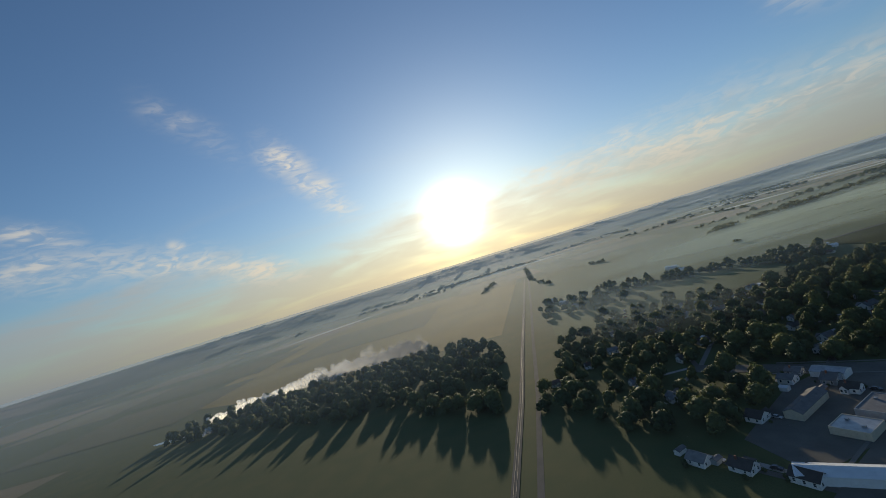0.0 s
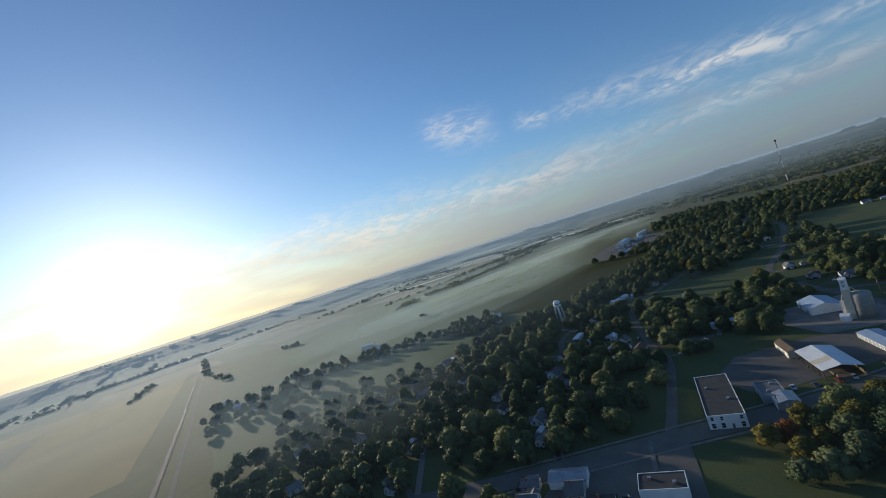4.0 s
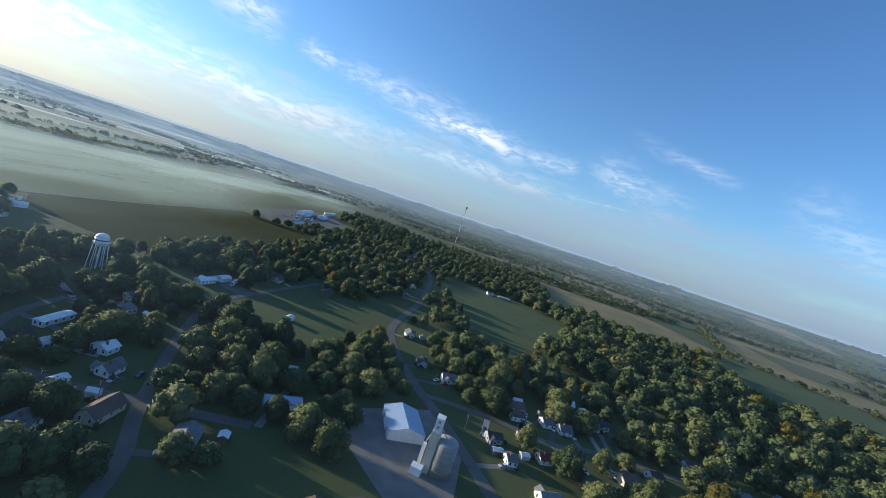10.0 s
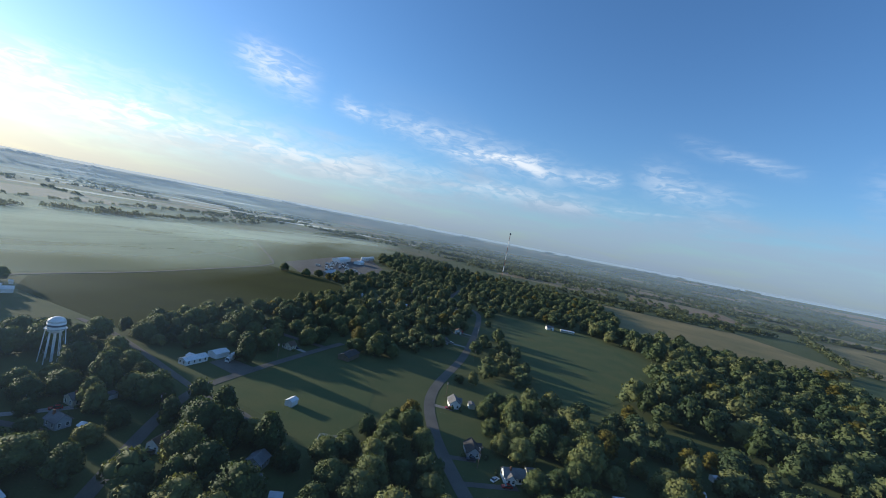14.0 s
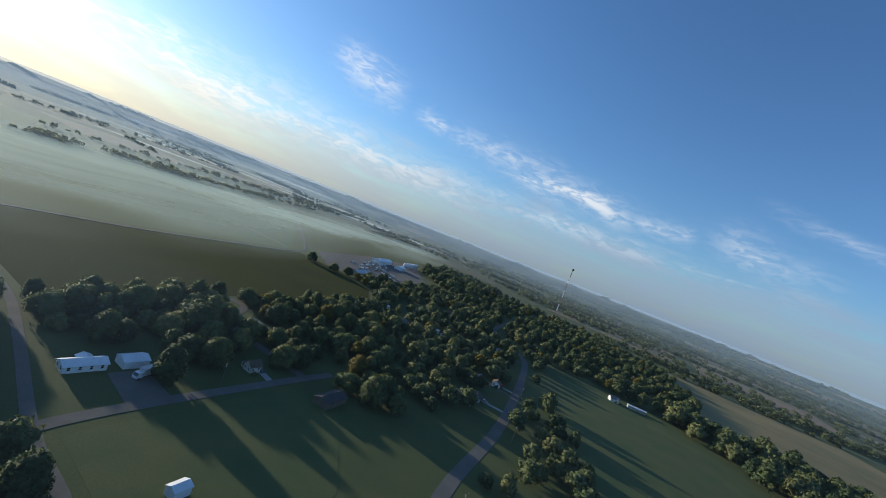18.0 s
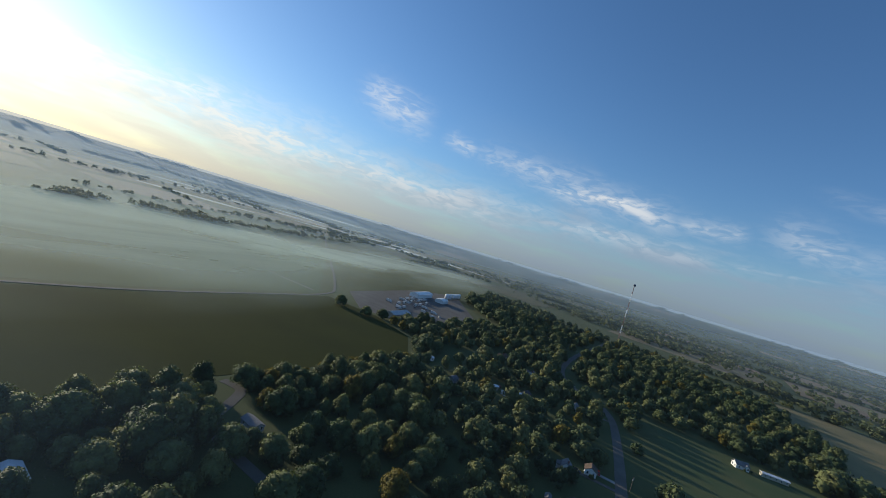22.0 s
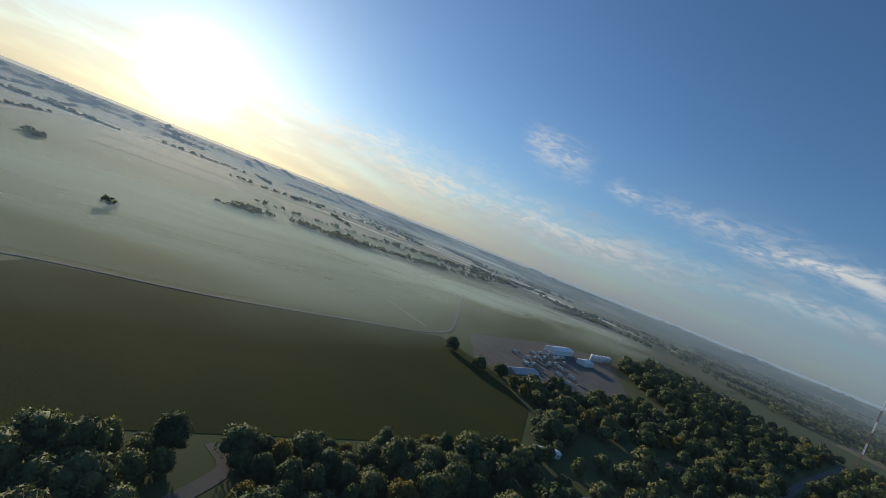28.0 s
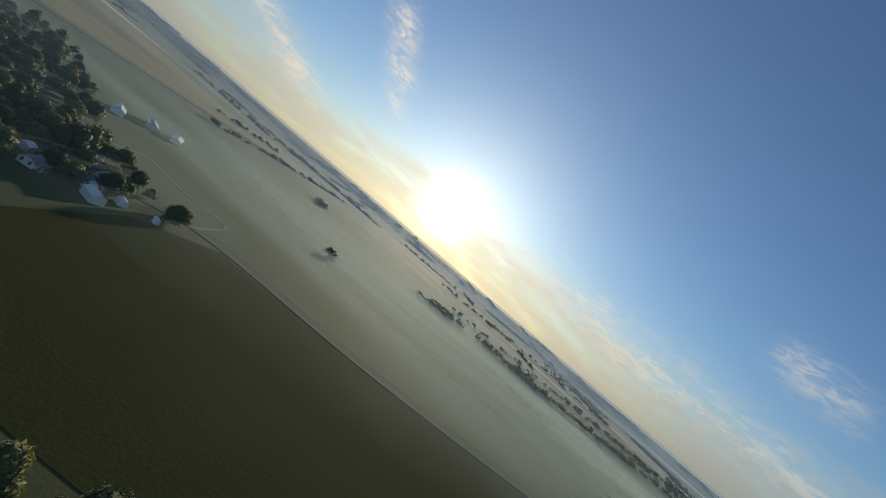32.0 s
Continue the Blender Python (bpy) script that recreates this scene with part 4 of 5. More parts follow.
def water_tower(x, y):
    ob = thing("water_tower", pose(x, y, 0), "white water tower with a rounded tank on tall legs", "water tower")
    h, r = 16.0, 3.6
    part("tank", Shape().lathe([(0.5, h - 2.0), (2.0, h - 1.6), (3.2, h - 0.6), (r, h + 0.6), (r, h + 3.6)], 24), PAINTWHITE, ob, "white tank", True)
    part("dome", Shape().lathe([(r, h + 3.604), (r * 0.93, h + 4.5), (r * 0.7, h + 5.4), (r * 0.35, h + 5.95), (0.15, h + 6.1)], 24), PAINTWHITE, ob, "", True)
    part("lettering_band", Shape().lathe([(r + 0.02, h + 1.7), (r + 0.03, h + 1.7), (r + 0.03, h + 2.6), (r + 0.02, h + 2.6)], 24), TANKDARK, ob, "dark bar of lettering")
    part("walkway", Shape().lathe([(r, h + 0.5), (r + 0.8, h + 0.5), (r + 0.8, h + 0.6), (r, h + 0.6)], 24), METALGREY, ob)
    part("riser", Shape().tube((0, 0, 0), (0, 0, h - 1.8), 0.55, 0.55, 10), PAINTWHITE, ob)
    for k in range(6):
        a = math.pi / 3 * k
        part("leg", Shape().tube((5.0 * math.cos(a), 5.0 * math.sin(a), 0), (r * math.cos(a), r * math.sin(a), h + 0.6), 0.22, 0.2, 8), PAINTWHITE, ob)
        b = a + math.pi / 3
        for z0, z1 in ((0.6, 7.6), (7.6, 14.5)):
            ra, rb = 5.0 - 1.4 * z0 / h, 5.0 - 1.4 * z1 / h
            part("brace", Shape().tube((ra * math.cos(a), ra * math.sin(a), z0), (rb * math.cos(b), rb * math.sin(b), z1), 0.05, 0.05, 5), METALGREY, ob)
    footprint(x, y, 11)
    footprint(x - 8, y + 10, 9)


water_tower(413, -383)


def radio_mast(x, y, h):
    ob = thing("radio_mast", pose(x, y, 0), "tall slender lattice mast with a dark bulb at the top", "mast")
    n = 7
    for k in range(n):
        z0, z1, r = h * k / n, h * (k + 1) / n, 1.0 - 0.04 * k
        sec, mat = Shape(), PAINTWHITE if k % 2 else MASTRED
        legs = [(r * math.cos(2.094 * i), r * math.sin(2.094 * i)) for i in range(3)]
        for i, (px, py) in enumerate(legs):
            qx, qy = legs[(i + 1) % 3]
            sec.tube((px, py, z0), (px, py, z1), 0.24, 0.24, 5)
            m = 6
            for j in range(m):
                za, zb = z0 + (z1 - z0) * j / m, z0 + (z1 - z0) * (j + 1) / m
                sec.tube((px, py, za), (qx, qy, zb), 0.10, 0.10, 4)
                sec.tube((px, py, zb), (qx, qy, zb), 0.08, 0.08, 4)
        part("mast_section", sec, mat, ob, "white section" if k % 2 else "dull red section")
    part("bulb", Shape().lathe([(0.8, h), (2.8, h + 1.6), (3.1, h + 3.2), (2.0, h + 4.8), (0.3, h + 5.4)], 16), TANKDARK, ob, "dark bulb at the top", True)
    footprint(x, y, 4)


radio_mast(445, -1400, 122)

# houses: x, y, width, depth, turn; wall and roof
W, C, G, B, K = WHITE, CREAM, GREYWALL, BLUEWALL, BRICK
RG, RD, RB, MW = ROOFGREY, ROOFDARK, ROOFBROWN, METALWHITE

HOUSES_CENTRE = [
    (198, -442, 11, 7, 70, W, RG), (158, -443, 17, 11, 60, C, RB), (137, -441, 8, 9, 60, W, RG), (127, -441, 9, 8, 60, W, RG), (110, -464, 10, 8, 70, W, RG),
    (75, -402, 11, 9, 30, C, RD), (137, -399, 8, 7, 30, W, REDPAINT), (4, -469, 10, 7, 30, G, RG), (117, -360, 10, 8, 30, G, RD), (274, -373, 10, 8, 30, G, RG), (162, -397, 9, 7, 40, G, RD), (152, -384, 6, 7, 50, W, RG), (134, -368, 11, 8, 40, W, RG), 
    (100, -365, 9, 6, 40, W, RD), (96, -415, 12, 9, 50, C, RB), (63, -368, 14, 8, 30, C, RB)]
HOUSES_WEST = [
    (60, -356, 9, 8, 30, W, MW), (53, -468, 10, 8, 60, W, RD), (31, -453, 12, 8, 40, W, RG), (-110, -668, 12, 8, 20, W, RG), (154, -432, 9, 7, 60, W, RB),
    (244, -492, 10, 7, 85, W, RG), (219, -450, 11, 7, 80, G, RD), (281, -384, 8, 7, 85, G, RG), (314, -370, 8, 6, 90, W, RB)]
HOUSES_EAST = [
    (319, -325, 8, 7, 115, W, MW), (304, -316, 10, 7, 115, W, RG), (342, -307, 10, 8, 95, W, RD), (332, -311, 5, 5, 95, W, MW), (282, -298, 15, 8, 115, C, RB), (254, -305, 13, 9, 115, G, RG), (259, -365, 7, 6, 30, W, MW), (351, -357, 8, 6, 2, G, RG), (291, -399, 8, 6, 14, W, RG), (424, -326, 17, 12, 20, C, ROOFPINK),
    (311, -277, 11, 8, 110, G, RB), (365, -370, 8, 7, 100, C, RG), (336, -284, 10, 7, 110, W, RD), (322, -255, 12, 8, 115, W, RG)]
HOUSES_NORTH = [
    (465, -264, 10, 7, 100, W, RG), (428, -180, 24, 8, 120, W, RG), (416, -206, 20, 8, 120, C, RG), (322, -202, 10, 8, 120, W, RD), (290, -281, 9, 8, 120, W, RG),
    (272, -182, 9, 7, 120, W, RG), (247, -143, 9, 8, 30, W, RG), (235, -157, 8, 11, 30, G, RG), (221, -155, 9, 7, 30, W, RD), (168, -93, 12, 8, 30, W, RD)]
HOUSES_RAIL = [
    (184, -79, 11, 8, 40, W, RD), (196, -67, 10, 8, 40, W, RG), (218, -107, 9, 9, 40, W, RD), (262, -87, 9, 7, 40, W, RG), (254, -152, 9, 7, 30, G, RG),
    (346, -272, 11, 8, 115, W, RD), (339, -216, 10, 8, 120, W, RG), (288, -198, 9, 7, 120, W, RG), (343, -148, 10, 7, 110, W, RD), (382, -89, 10, 7, 100, W, RG),
    (340, -29, 9, 7, 60, C, RB), (443, -238, 13, 8, 110, W, RG)]
HOUSES_MORE = [
    (372, -262, 9, 7, 90, W, RG), (398, -232, 10, 7, 90, W, RD), (372, -210, 9, 7, 90, G, RG), (300, -240, 9, 7, 30, W, RG), (276, -226, 9, 7, 120, C, RB), (318, -120, 9, 7, 90, W, RD),
    (300, -78, 9, 7, 90, W, RG), (434, -109, 12, 7, 90, W, RG), (402, -140, 9, 7, 0, G, RG), (360, -62, 9, 7, 90, W, RD), (470, -196, 11, 7, 90, W, RG), (80, -432, 9, 7, 60, W, RD), (20, -392, 9, 7, 30, W, RG), (404, -352, 9, 7, 90, G, RB)]
HOUSES_EDGE = [
    (439, -212, 10, 7, 30, W, RG), (395, -195, 14, 7, 120, W, RD), (400, -260, 10, 7, 30, W, RG)]
HOUSES_SOUTH = [
    (444, -793, 10, 9, 70, W, METALBLUE), (396, -795, 9, 8, 80, W, RG), (436, -814, 13, 6, 70, C, RB), (343, -758, 9, 7, 85, W, RG), (313, -648, 9, 6, 80, W, RG),
    (303, -660, 8, 7, 80, W, RB), (233, -811, 11, 7, 20, W, RG), (363, -490, 7, 6, 90, C, RB), (413, -685, 9, 7, 90, G, RG), (123, -483, 7, 5, 60, W, MW),
    (103, -472, 9, 8, 60, W, RD), (373, -730, 10, 7, 80, W, RD), (298, -612, 8, 7, 85, G, RD)]
YARDS = []
WALL_WORD = {WHITE: "white", CREAM: "cream", GREYWALL: "grey", BLUEWALL: "blue", BRICK: "red brick"}
ROOF_WORD = {ROOFGREY: "grey shingle", ROOFDARK: "dark shingle", ROOFBROWN: "brown shingle", METALWHITE: "white metal", ROOFPINK: "pale tan", METALBLUE: "pale blue metal", REDPAINT: "dull red"}
rng = random.Random(21)
for rows in (HOUSES_CENTRE, HOUSES_WEST, HOUSES_EAST, HOUSES_NORTH, HOUSES_RAIL, HOUSES_MORE, HOUSES_EDGE, HOUSES_SOUTH):
    for x, y, w, d, turn, wl_, rf in rows:
        wing = None
        base = 30 if x < 262 else 14 if x < 325 else 2
        turn = base + 90 * round((turn - base) / 90)
        if w > 8.5 and w < 15 and rng.random() < 0.6:
            wing = (w * 0.42, d * 0.5, w * rng.choice((-0.22, 0.22)), d * 0.5 * rng.choice((-1, 1)) + 0.0)
        YARDS.append((x, y, w, d, turn))
        house(x, y, w, d, turn, wl_, rf, "%s wooden house with %s gable roof%s" % (WALL_WORD[wl_], ROOF_WORD[rf], " and side wing" if wing else ""),
              rng.choice((2.8, 3.0, 3.2)), rng.uniform(1.9, 2.9), wing, rng.random() < 0.55 and wing is None, rng.random() < 0.6)
for x, y, w, turn, wl_ in ((352, -326, 15, 105, W), (451, -699, 16, 75, W), (379, -717, 16, 60, W), (393, -713, 7, 60, C), (212, -820, 17, 20, C), (90, -304, 13, 70, W)):
    trailer(x, y, w, turn, wl_, "long %s mobile home with a flat metal roof" % WALL_WORD[wl_])
# the long white house by the meadow, with its garage
house(377, -430, 16, 7, 90, WHITE, METALWHITE, "long white house with a white metal roof", 2.8, 1.5, (5, 4, -2, -4.5), False, False)
shed(377, -446, 9, 7, 90, WHITE, METALWHITE, "white double garage with a metal roof", 2.8, 1.2, 2, "garage", "garage")
shed(328, -508, 15, 8, 95, WOOD, ROOFDARK, "dark open sided wooden barn", 3.0, 1.6, 2, "barn", "barn")
shed(247, -346, 15, 6, 40, WHITE, METALBLUE, "long white workshop with a pale blue roof", 2.9, 1.2, 3)
shed(293, -303, 4, 3, 30, WHITE, METALWHITE, "small white garden shed beside the drive", 2.2, 0.8)
shed(306, -429, 5, 4, 95, WHITE, METALWHITE, "small white shed standing in the meadow", 2.6, 0.9)
shed(132, -487, 5, 4, 30, WHITE, METALWHITE, "small white shed at the wood edge", 2.3, 0.9)
shed(110, -513, 4, 3.5, 30, WHITE, METALWHITE, "small white shed in the grass", 2.3, 0.9)
shed(114, -485, 4, 3, 30, WHITE, METALWHITE, "small white shed behind the house", 2.2, 0.9)
shed(149, -413, 5, 4, 30, GREYWALL, ROOFGREY, "small grey shed near the street", 2.2, 0.9)
shed(306, -300, 5, 4, 95, WHITE, METALWHITE, "small white garden shed", 2.2, 0.9)
# farmstead at the field corner
shed(549, -419, 8, 5.5, 70, WHITE, METALWHITE, "white farm barn with a pale metal roof", 2.8, 1.6, 2, "barn", "barn")
shed(563, -420, 4.5, 3.5, 60, WHITE, METALWHITE, "small white farm shed", 2.2, 1.0)
shed(572, -431, 2.6, 2.2, 60, WHITE, METALWHITE, "small white roadside hut", 2.2, 0.7)
house(556, -409, 8, 6, 60, WHITE, ROOFGREY, "white farmhouse with a grey roof", 2.8, 2.2)
house(574, -398, 9, 7, 60, WHITE, ROOFDARK, "white farmhouse with a dark roof and porch", 3.0, 2.4)
shed(580, -390, 7, 5, 60, GREYWALL, METALGREY, "small grey metal farm shed", 2.6, 1.2)
house(538, -402, 8, 6, 20, WHITE, ROOFGREY, "small white house behind the farm", 2.6, 1.9)
house(521, -392, 9, 6, 20, CREAM, ROOFBROWN, "cream house with a brown roof near the farm", 2.6, 1.9)
shed(545, -391, 5, 4, 20, WHITE, METALWHITE, "small white outbuilding near the farm", 2.3, 0.9)
structure("farm_track", ribbon(smooth_line([(587, -430), (612, -432), (642, -428), (640, -402), (643, -381), (647, -362), (628, -360), (600, -352)]), 2.6, 0.16), GRAVEL, "pale gravel track round the small paddock", "road")
structure("field_track", ribbon([(648, -734), (706, -724), (845, -719), (975, -716)], 2.6, 0.12), GRAVEL, "narrow pale field track through the mist", "road")
structure("cul_de_sac", ribbon(smooth_line([(452, -533), (440, -536), (430, -526), (420, -514), (405, -509), (352, -512)]), 5.0, 0.09), ASPHALT, "short asphalt drive ending in a turning place", "road")
house(408, -524, 11, 6, 2, GREYWALL, ROOFGREY, "low grey house beside the turning place", 2.7, 1.6, None, False, False)
shed(406, -452, 9, 6, 2, WHITE, METALWHITE, "white garage with a shiny pale roof", 2.8, 1.2, 2, "garage", "garage")
shed(686, -300, 16, 8, 40, WHITE, METALWHITE, "white farm building with a pale roof", 3.6, 2.0, 2, "barn", "barn")
shed(722, -300, 18, 8, 40, GREYWALL, METALGREY, "grey metal farm building", 3.6, 2.0, 2, "barn", "barn")
shed(742, -310, 22, 8, 30, WHITE, METALWHITE, "long white farm building", 3.2, 1.6, 3, "barn", "barn")
shed(756, -100, 22, 12, 60, WHITE, METALWHITE, "white farm building by the railway", 4.2, 2.4, 2, "barn", "barn")
shed(700, -112, 14, 9, 30, GREYWALL, METALGREY, "grey farm building by the railway", 4.0, 2.0, 2, "barn", "barn")
shed(645, -121, 14, 8, 30, WHITE, ROOFGREY, "white farm outbuilding beside the railway", 3.4, 1.8, 2, "barn", "barn")
# works yard beyond the soybean field
sheet("back_lot", [(252, -170), (224, -196), (182, -136), (170, -98), (205, -92), (242, -138)], 0.06, ASPHALT, "grey paved lot behind the shops", "parking lot")
sheet("driveway", [(372, -436), (372, -449), (352, -449), (351, -434)], 0.07, ASPHALT, "grey asphalt driveway in front of the garage", "driveway")
sheet("parking_lot", [(150, -300), (128, -318), (108, -300), (95, -262), (112, -236), (150, -248), (172, -262)], 0.07, ASPHALT, "wide grey asphalt parking lot round the store", "parking lot")
sheet("mill_yard", [(196, -398), (222, -372), (216, -345), (190, -326), (168, -340), (172, -372)], 0.06, GRAVEL, "gravel yard round the grain elevator", "yard")
sheet("storage_yard", [(164, -336), (150, -316), (174, -280), (200, -250), (224, -262), (224, -292), (196, -322)], 0.05, YARD, "dark gravel yard round the storage rows", "yard")
sheet("works_yard", [(552, -766), (588, -752), (660, -800), (712, -1000), (700, -1120), (560, -960), (530, -880)], 0.08, YARD, "brown gravel works yard", "yard")
sheet("works_lawn", [(600, -752), (636, -748), (700, -860), (690, -900), (662, -800)], 0.06, LAWN, "bright mown lawn by the yard", "lawn")
shed(560, -785, 40, 13, 102, METALGREY, METALGREY, "long grey metal works hall", 5.0, 2.6, 4, "works_hall", "hall")
shed(668, -965, 60, 16, 105, WHITE, METALWHITE, "long white works hall with a metal roof", 6.0, 2.2, 6, "works_hall", "hall")
shed(640, -985, 24, 14, 105, WHITE, METALWHITE, "white metal works building", 5.0, 2.0, 3, "works_hall", "hall")
for i in range(5):
    b = thing("storage_tank", pose(668 + 2 * i, -1040 - 13 * i, 0), "tall white steel storage tank", "tank", "tanks by the works")
    part("shell", Shape().lathe([(4, 0), (4, 8), (3.4, 9.2), (0.4, 10)], 16), PAINTWHITE, b, "", True)
    part("ladder", Shape().box(-4.25, -0.25, 0.2, -4.05, 0.25, 8.6), METALGREY, b)


# ---- vehicles ----
def make_car(paint, label):
    ob = thing("car", pose(0, 0, 0), label, "car", "parked cars")
    part("body", Shape().prism([(-2.2, 0.35), (2.2, 0.35), (2.25, 0.75), (1.2, 0.95), (-2.1, 0.98), (-2.25, 0.6)], -0.88, 0.88), paint, ob)
    part("cabin", Shape().prism([(-1.9, 0.97), (0.9, 0.95), (0.25, 1.45), (-1.4, 1.47)], -0.74, 0.74), GLASS, ob)
    part("roof", Shape().prism([(-1.38, 1.474), (0.22, 1.454), (0.2, 1.52), (-1.35, 1.53)], -0.70, 0.70), paint, ob)
    for sx in (-0.82, 0.82):
        for sy in (-1.4, 1.4):
            part("wheel", Shape().tube((sx - 0.11, sy, 0.33), (sx + 0.11, sy, 0.33), 0.33, 0.33, 12), RUBBER, ob)
    return ob


def make_truck():
    ob = thing("truck", pose(0, 0, 0), "white box truck parked in the yard", "truck", "parked trucks")
    part("box", Shape().box(-1.25, -4.6, 1.0, 1.25, 1.6, 3.8), TREDUCE, ob, "white cargo box")
    part("cab", Shape().prism([(1.8, 0.6), (4.2, 0.6), (4.2, 1.6), (3.6, 2.7), (1.8, 2.8)], -1.15, 1.15), CARPAINT, ob)
    part("windscreen", Shape().prism([(4.17, 1.66), (4.23, 1.66), (3.64, 2.66), (3.58, 2.66)], -1.0, 1.0), GLASS, ob)
    part("chassis", Shape().box(-0.9, -4.5, 0.6, 0.9, 4.0, 0.98), RUBBER, ob)
    for sx in (-1.05, 1.05):
        for sy in (-3.6, -2.5, 3.2):
            part("wheel", Shape().tube((sx - 0.15, sy, 0.5), (sx + 0.15, sy, 0.5), 0.5, 0.5, 12), RUBBER, ob)
    return ob


CARS = [make_car(CARPAINT, "pale silver car parked outdoors"), make_car(CARDARK, "dark blue car parked outdoors"), make_car(CARRED, "dark red car parked outdoors")]
TRUCK = make_truck()
CARS[0].matrix_world, CARS[1].matrix_world, CARS[2].matrix_world = pose(172, -272, 0, 0, 0, 30), pose(183, -262, 0.0, 0, 0, 40), pose(176, -268, 0, 0, 0, 35)
TRUCK.matrix_world = pose(367, -446, 0, 0, 0, 20)
CAR_AT = [(190, -258, 30), (160, -276, 120), (296, -322, 20), (321, -309, 90), (204, -436, 160), (170, -434, 60), (147, -432, 150), (104, -352, 40), (100, -404, 50), (117, -406, 60), (124, -400, 60), (280, -396, 10),
          (506, -130, 40), (497, -141, 40), (512, -146, 30), (520, -138, 60), (530, -152, 40), (488, -150, 60), (503, -160, 20), (300, -665, 20), (270, -627, 40), (276, -622, 60), (392, -722, 0), (210, -168, 40)]
for i, (x, y, a) in enumerate(CAR_AT):
    copy_thing(CARS[(i * 5) % 3 if i % 4 else 0], pose(x, y, 0.1, 0, 0, a))
for i in range(15):
    x, y = 556 + (i % 5) * 20 + rng.uniform(-6, 6), -812 - (i // 5) * 32 + rng.uniform(-8, 8) - (i % 5) * 8
    if i % 3 == 1:
        copy_thing(CARS[i % 2], pose(x, y, 0.1, 0, 0, rng.uniform(0, 180)))
    else:
        copy_thing(TRUCK, pose(x, y, 0.1, 0, 0, 105 + rng.uniform(-12, 12)))

for row in range(3):
    for k in range(9):
        x, y = 590 + 17 * row + 4.2 * k + rng.uniform(-0.6, 0.6), -822 - 9 * row - 13.5 * k + rng.uniform(-1.5, 1.5)
        if rng.random() < 0.5:
            copy_thing(TRUCK, pose(x, y, 0.1, 0, 0, 17 + rng.uniform(-14, 14)))

# ---- yards: drives to the street, a car, a garden shed ----
yr = random.Random(5)
for x, y, w, d, turn in YARDS:
    best = None
    for _, pts, rw, _, _ in ROADS:
        for a, b in zip(pts, pts[1:]):
            dist = seg_dist((x, y), a, b)
            if dist < 60 and (best is None or dist < best[0]):
                t = max(0, min(1, ((x - a[0]) * (b[0] - a[0]) + (y - a[1]) * (b[1] - a[1])) / ((b[0] - a[0]) ** 2 + (b[1] - a[1]) ** 2)))
                best = (dist, (a[0] + t * (b[0] - a[0]), a[1] + t * (b[1] - a[1])))
    if best and best[0] > w * 0.6 + 4:
        q = Vector(best[1]) - Vector((x, y))
        nrm = Vector((-q.y, q.x)).normalized() * (w * 0.55)
        p0, p1 = Vector((x, y)) + nrm, Vector(best[1]) + nrm * 0.6
        structure("driveway", ribbon([tuple(p0), tuple(p1)], 3.2, 0.055), yr.choice((GRAVEL, CONCRETE, YARD)), "narrow pale driveway from the street", "driveway")
        if yr.random() < 0.75:
            c = p0.lerp(p1, yr.uniform(0.1, 0.35))
            copy_thing(CARS[yr.choice((0, 0, 1, 1, 2))], pose(c.x, c.y, 0.06, 0, 0, math.degrees(math.atan2(q.y, q.x)) - 90 + yr.uniform(-6, 6)))
        if yr.random() < 0.6:
            bx, by = Vector((x, y)) - q.normalized() * (d * 0.5 + 7) - nrm * yr.uniform(-0.8, 0.8)
            shed(bx, by, yr.uniform(3, 5.5), yr.uniform(2.6, 3.6), turn + yr.choice((0, 90)), yr.choice((WHITE, GREYWALL, CREAM, WOOD)), yr.choice((METALWHITE, ROOFGREY, METALGREY)), "small garden shed behind the house", 2.1, 0.8)

# ---- pond beside the burn pile ----
pond_rim = [(538 + 9 * math.cos(a * 0.393) * (1 + 0.2 * math.sin(2.3 * a)), 466 + 27 * math.sin(a * 0.393) * (1 + 0.12 * math.cos(1.7 * a))) for a in range(16)]
sheet("pond", pond_rim, 0.09, WATER, "small still pond reflecting the sky", "water")

# ---- meadow: an empty white pen ----
pen = thing("livestock_pen", pose(273, -415, 0, 0, 0, 25), "open white timber pen standing in the grass", "pen")
for i in range(9):
    x, y = ((-4.0 + 2.0 * i, -2.5) if i < 5 else (-4.0 + 2.6667 * (i - 5), 2.5))
    part("post", Shape().box(x - 0.07, y - 0.07, 0, x + 0.07, y + 0.07, 1.5), TRIM, pen)
for y in (-2.5, 2.5):
    for z in (0.5, 0.95, 1.35):
        part("rail", Shape().box(-4.1, y + 0.071, z, 4.1, y + 0.11, z + 0.14), TRIM, pen)
for x in (-4.0, 4.0):
    for z in (0.5, 0.95, 1.35):
        part("rail", Shape().box(x + 0.071, -2.4, z, x + 0.11, 2.4, z + 0.14), TRIM, pen)

# ---- street paint and pavements ----
for line, off, z in ((MARKET, 8.2, 0.20), (MARKET, -8.2, 0.20), (HIGH, 8.4, 0.19)):
    pts = smooth_line(line[1:])
    out = []
    for i, p in enumerate(pts):
        d = (Vector(pts[min(len(pts) - 1, i + 1)]) - Vector(pts[max(0, i - 1)])).normalized()
        out.append((p[0] - d.y * off, p[1] + d.x * off))
    structure("pavement", ribbon(out, 1.6, z), SIDEWALK, "grey concrete pavement along the shops", "pavement")

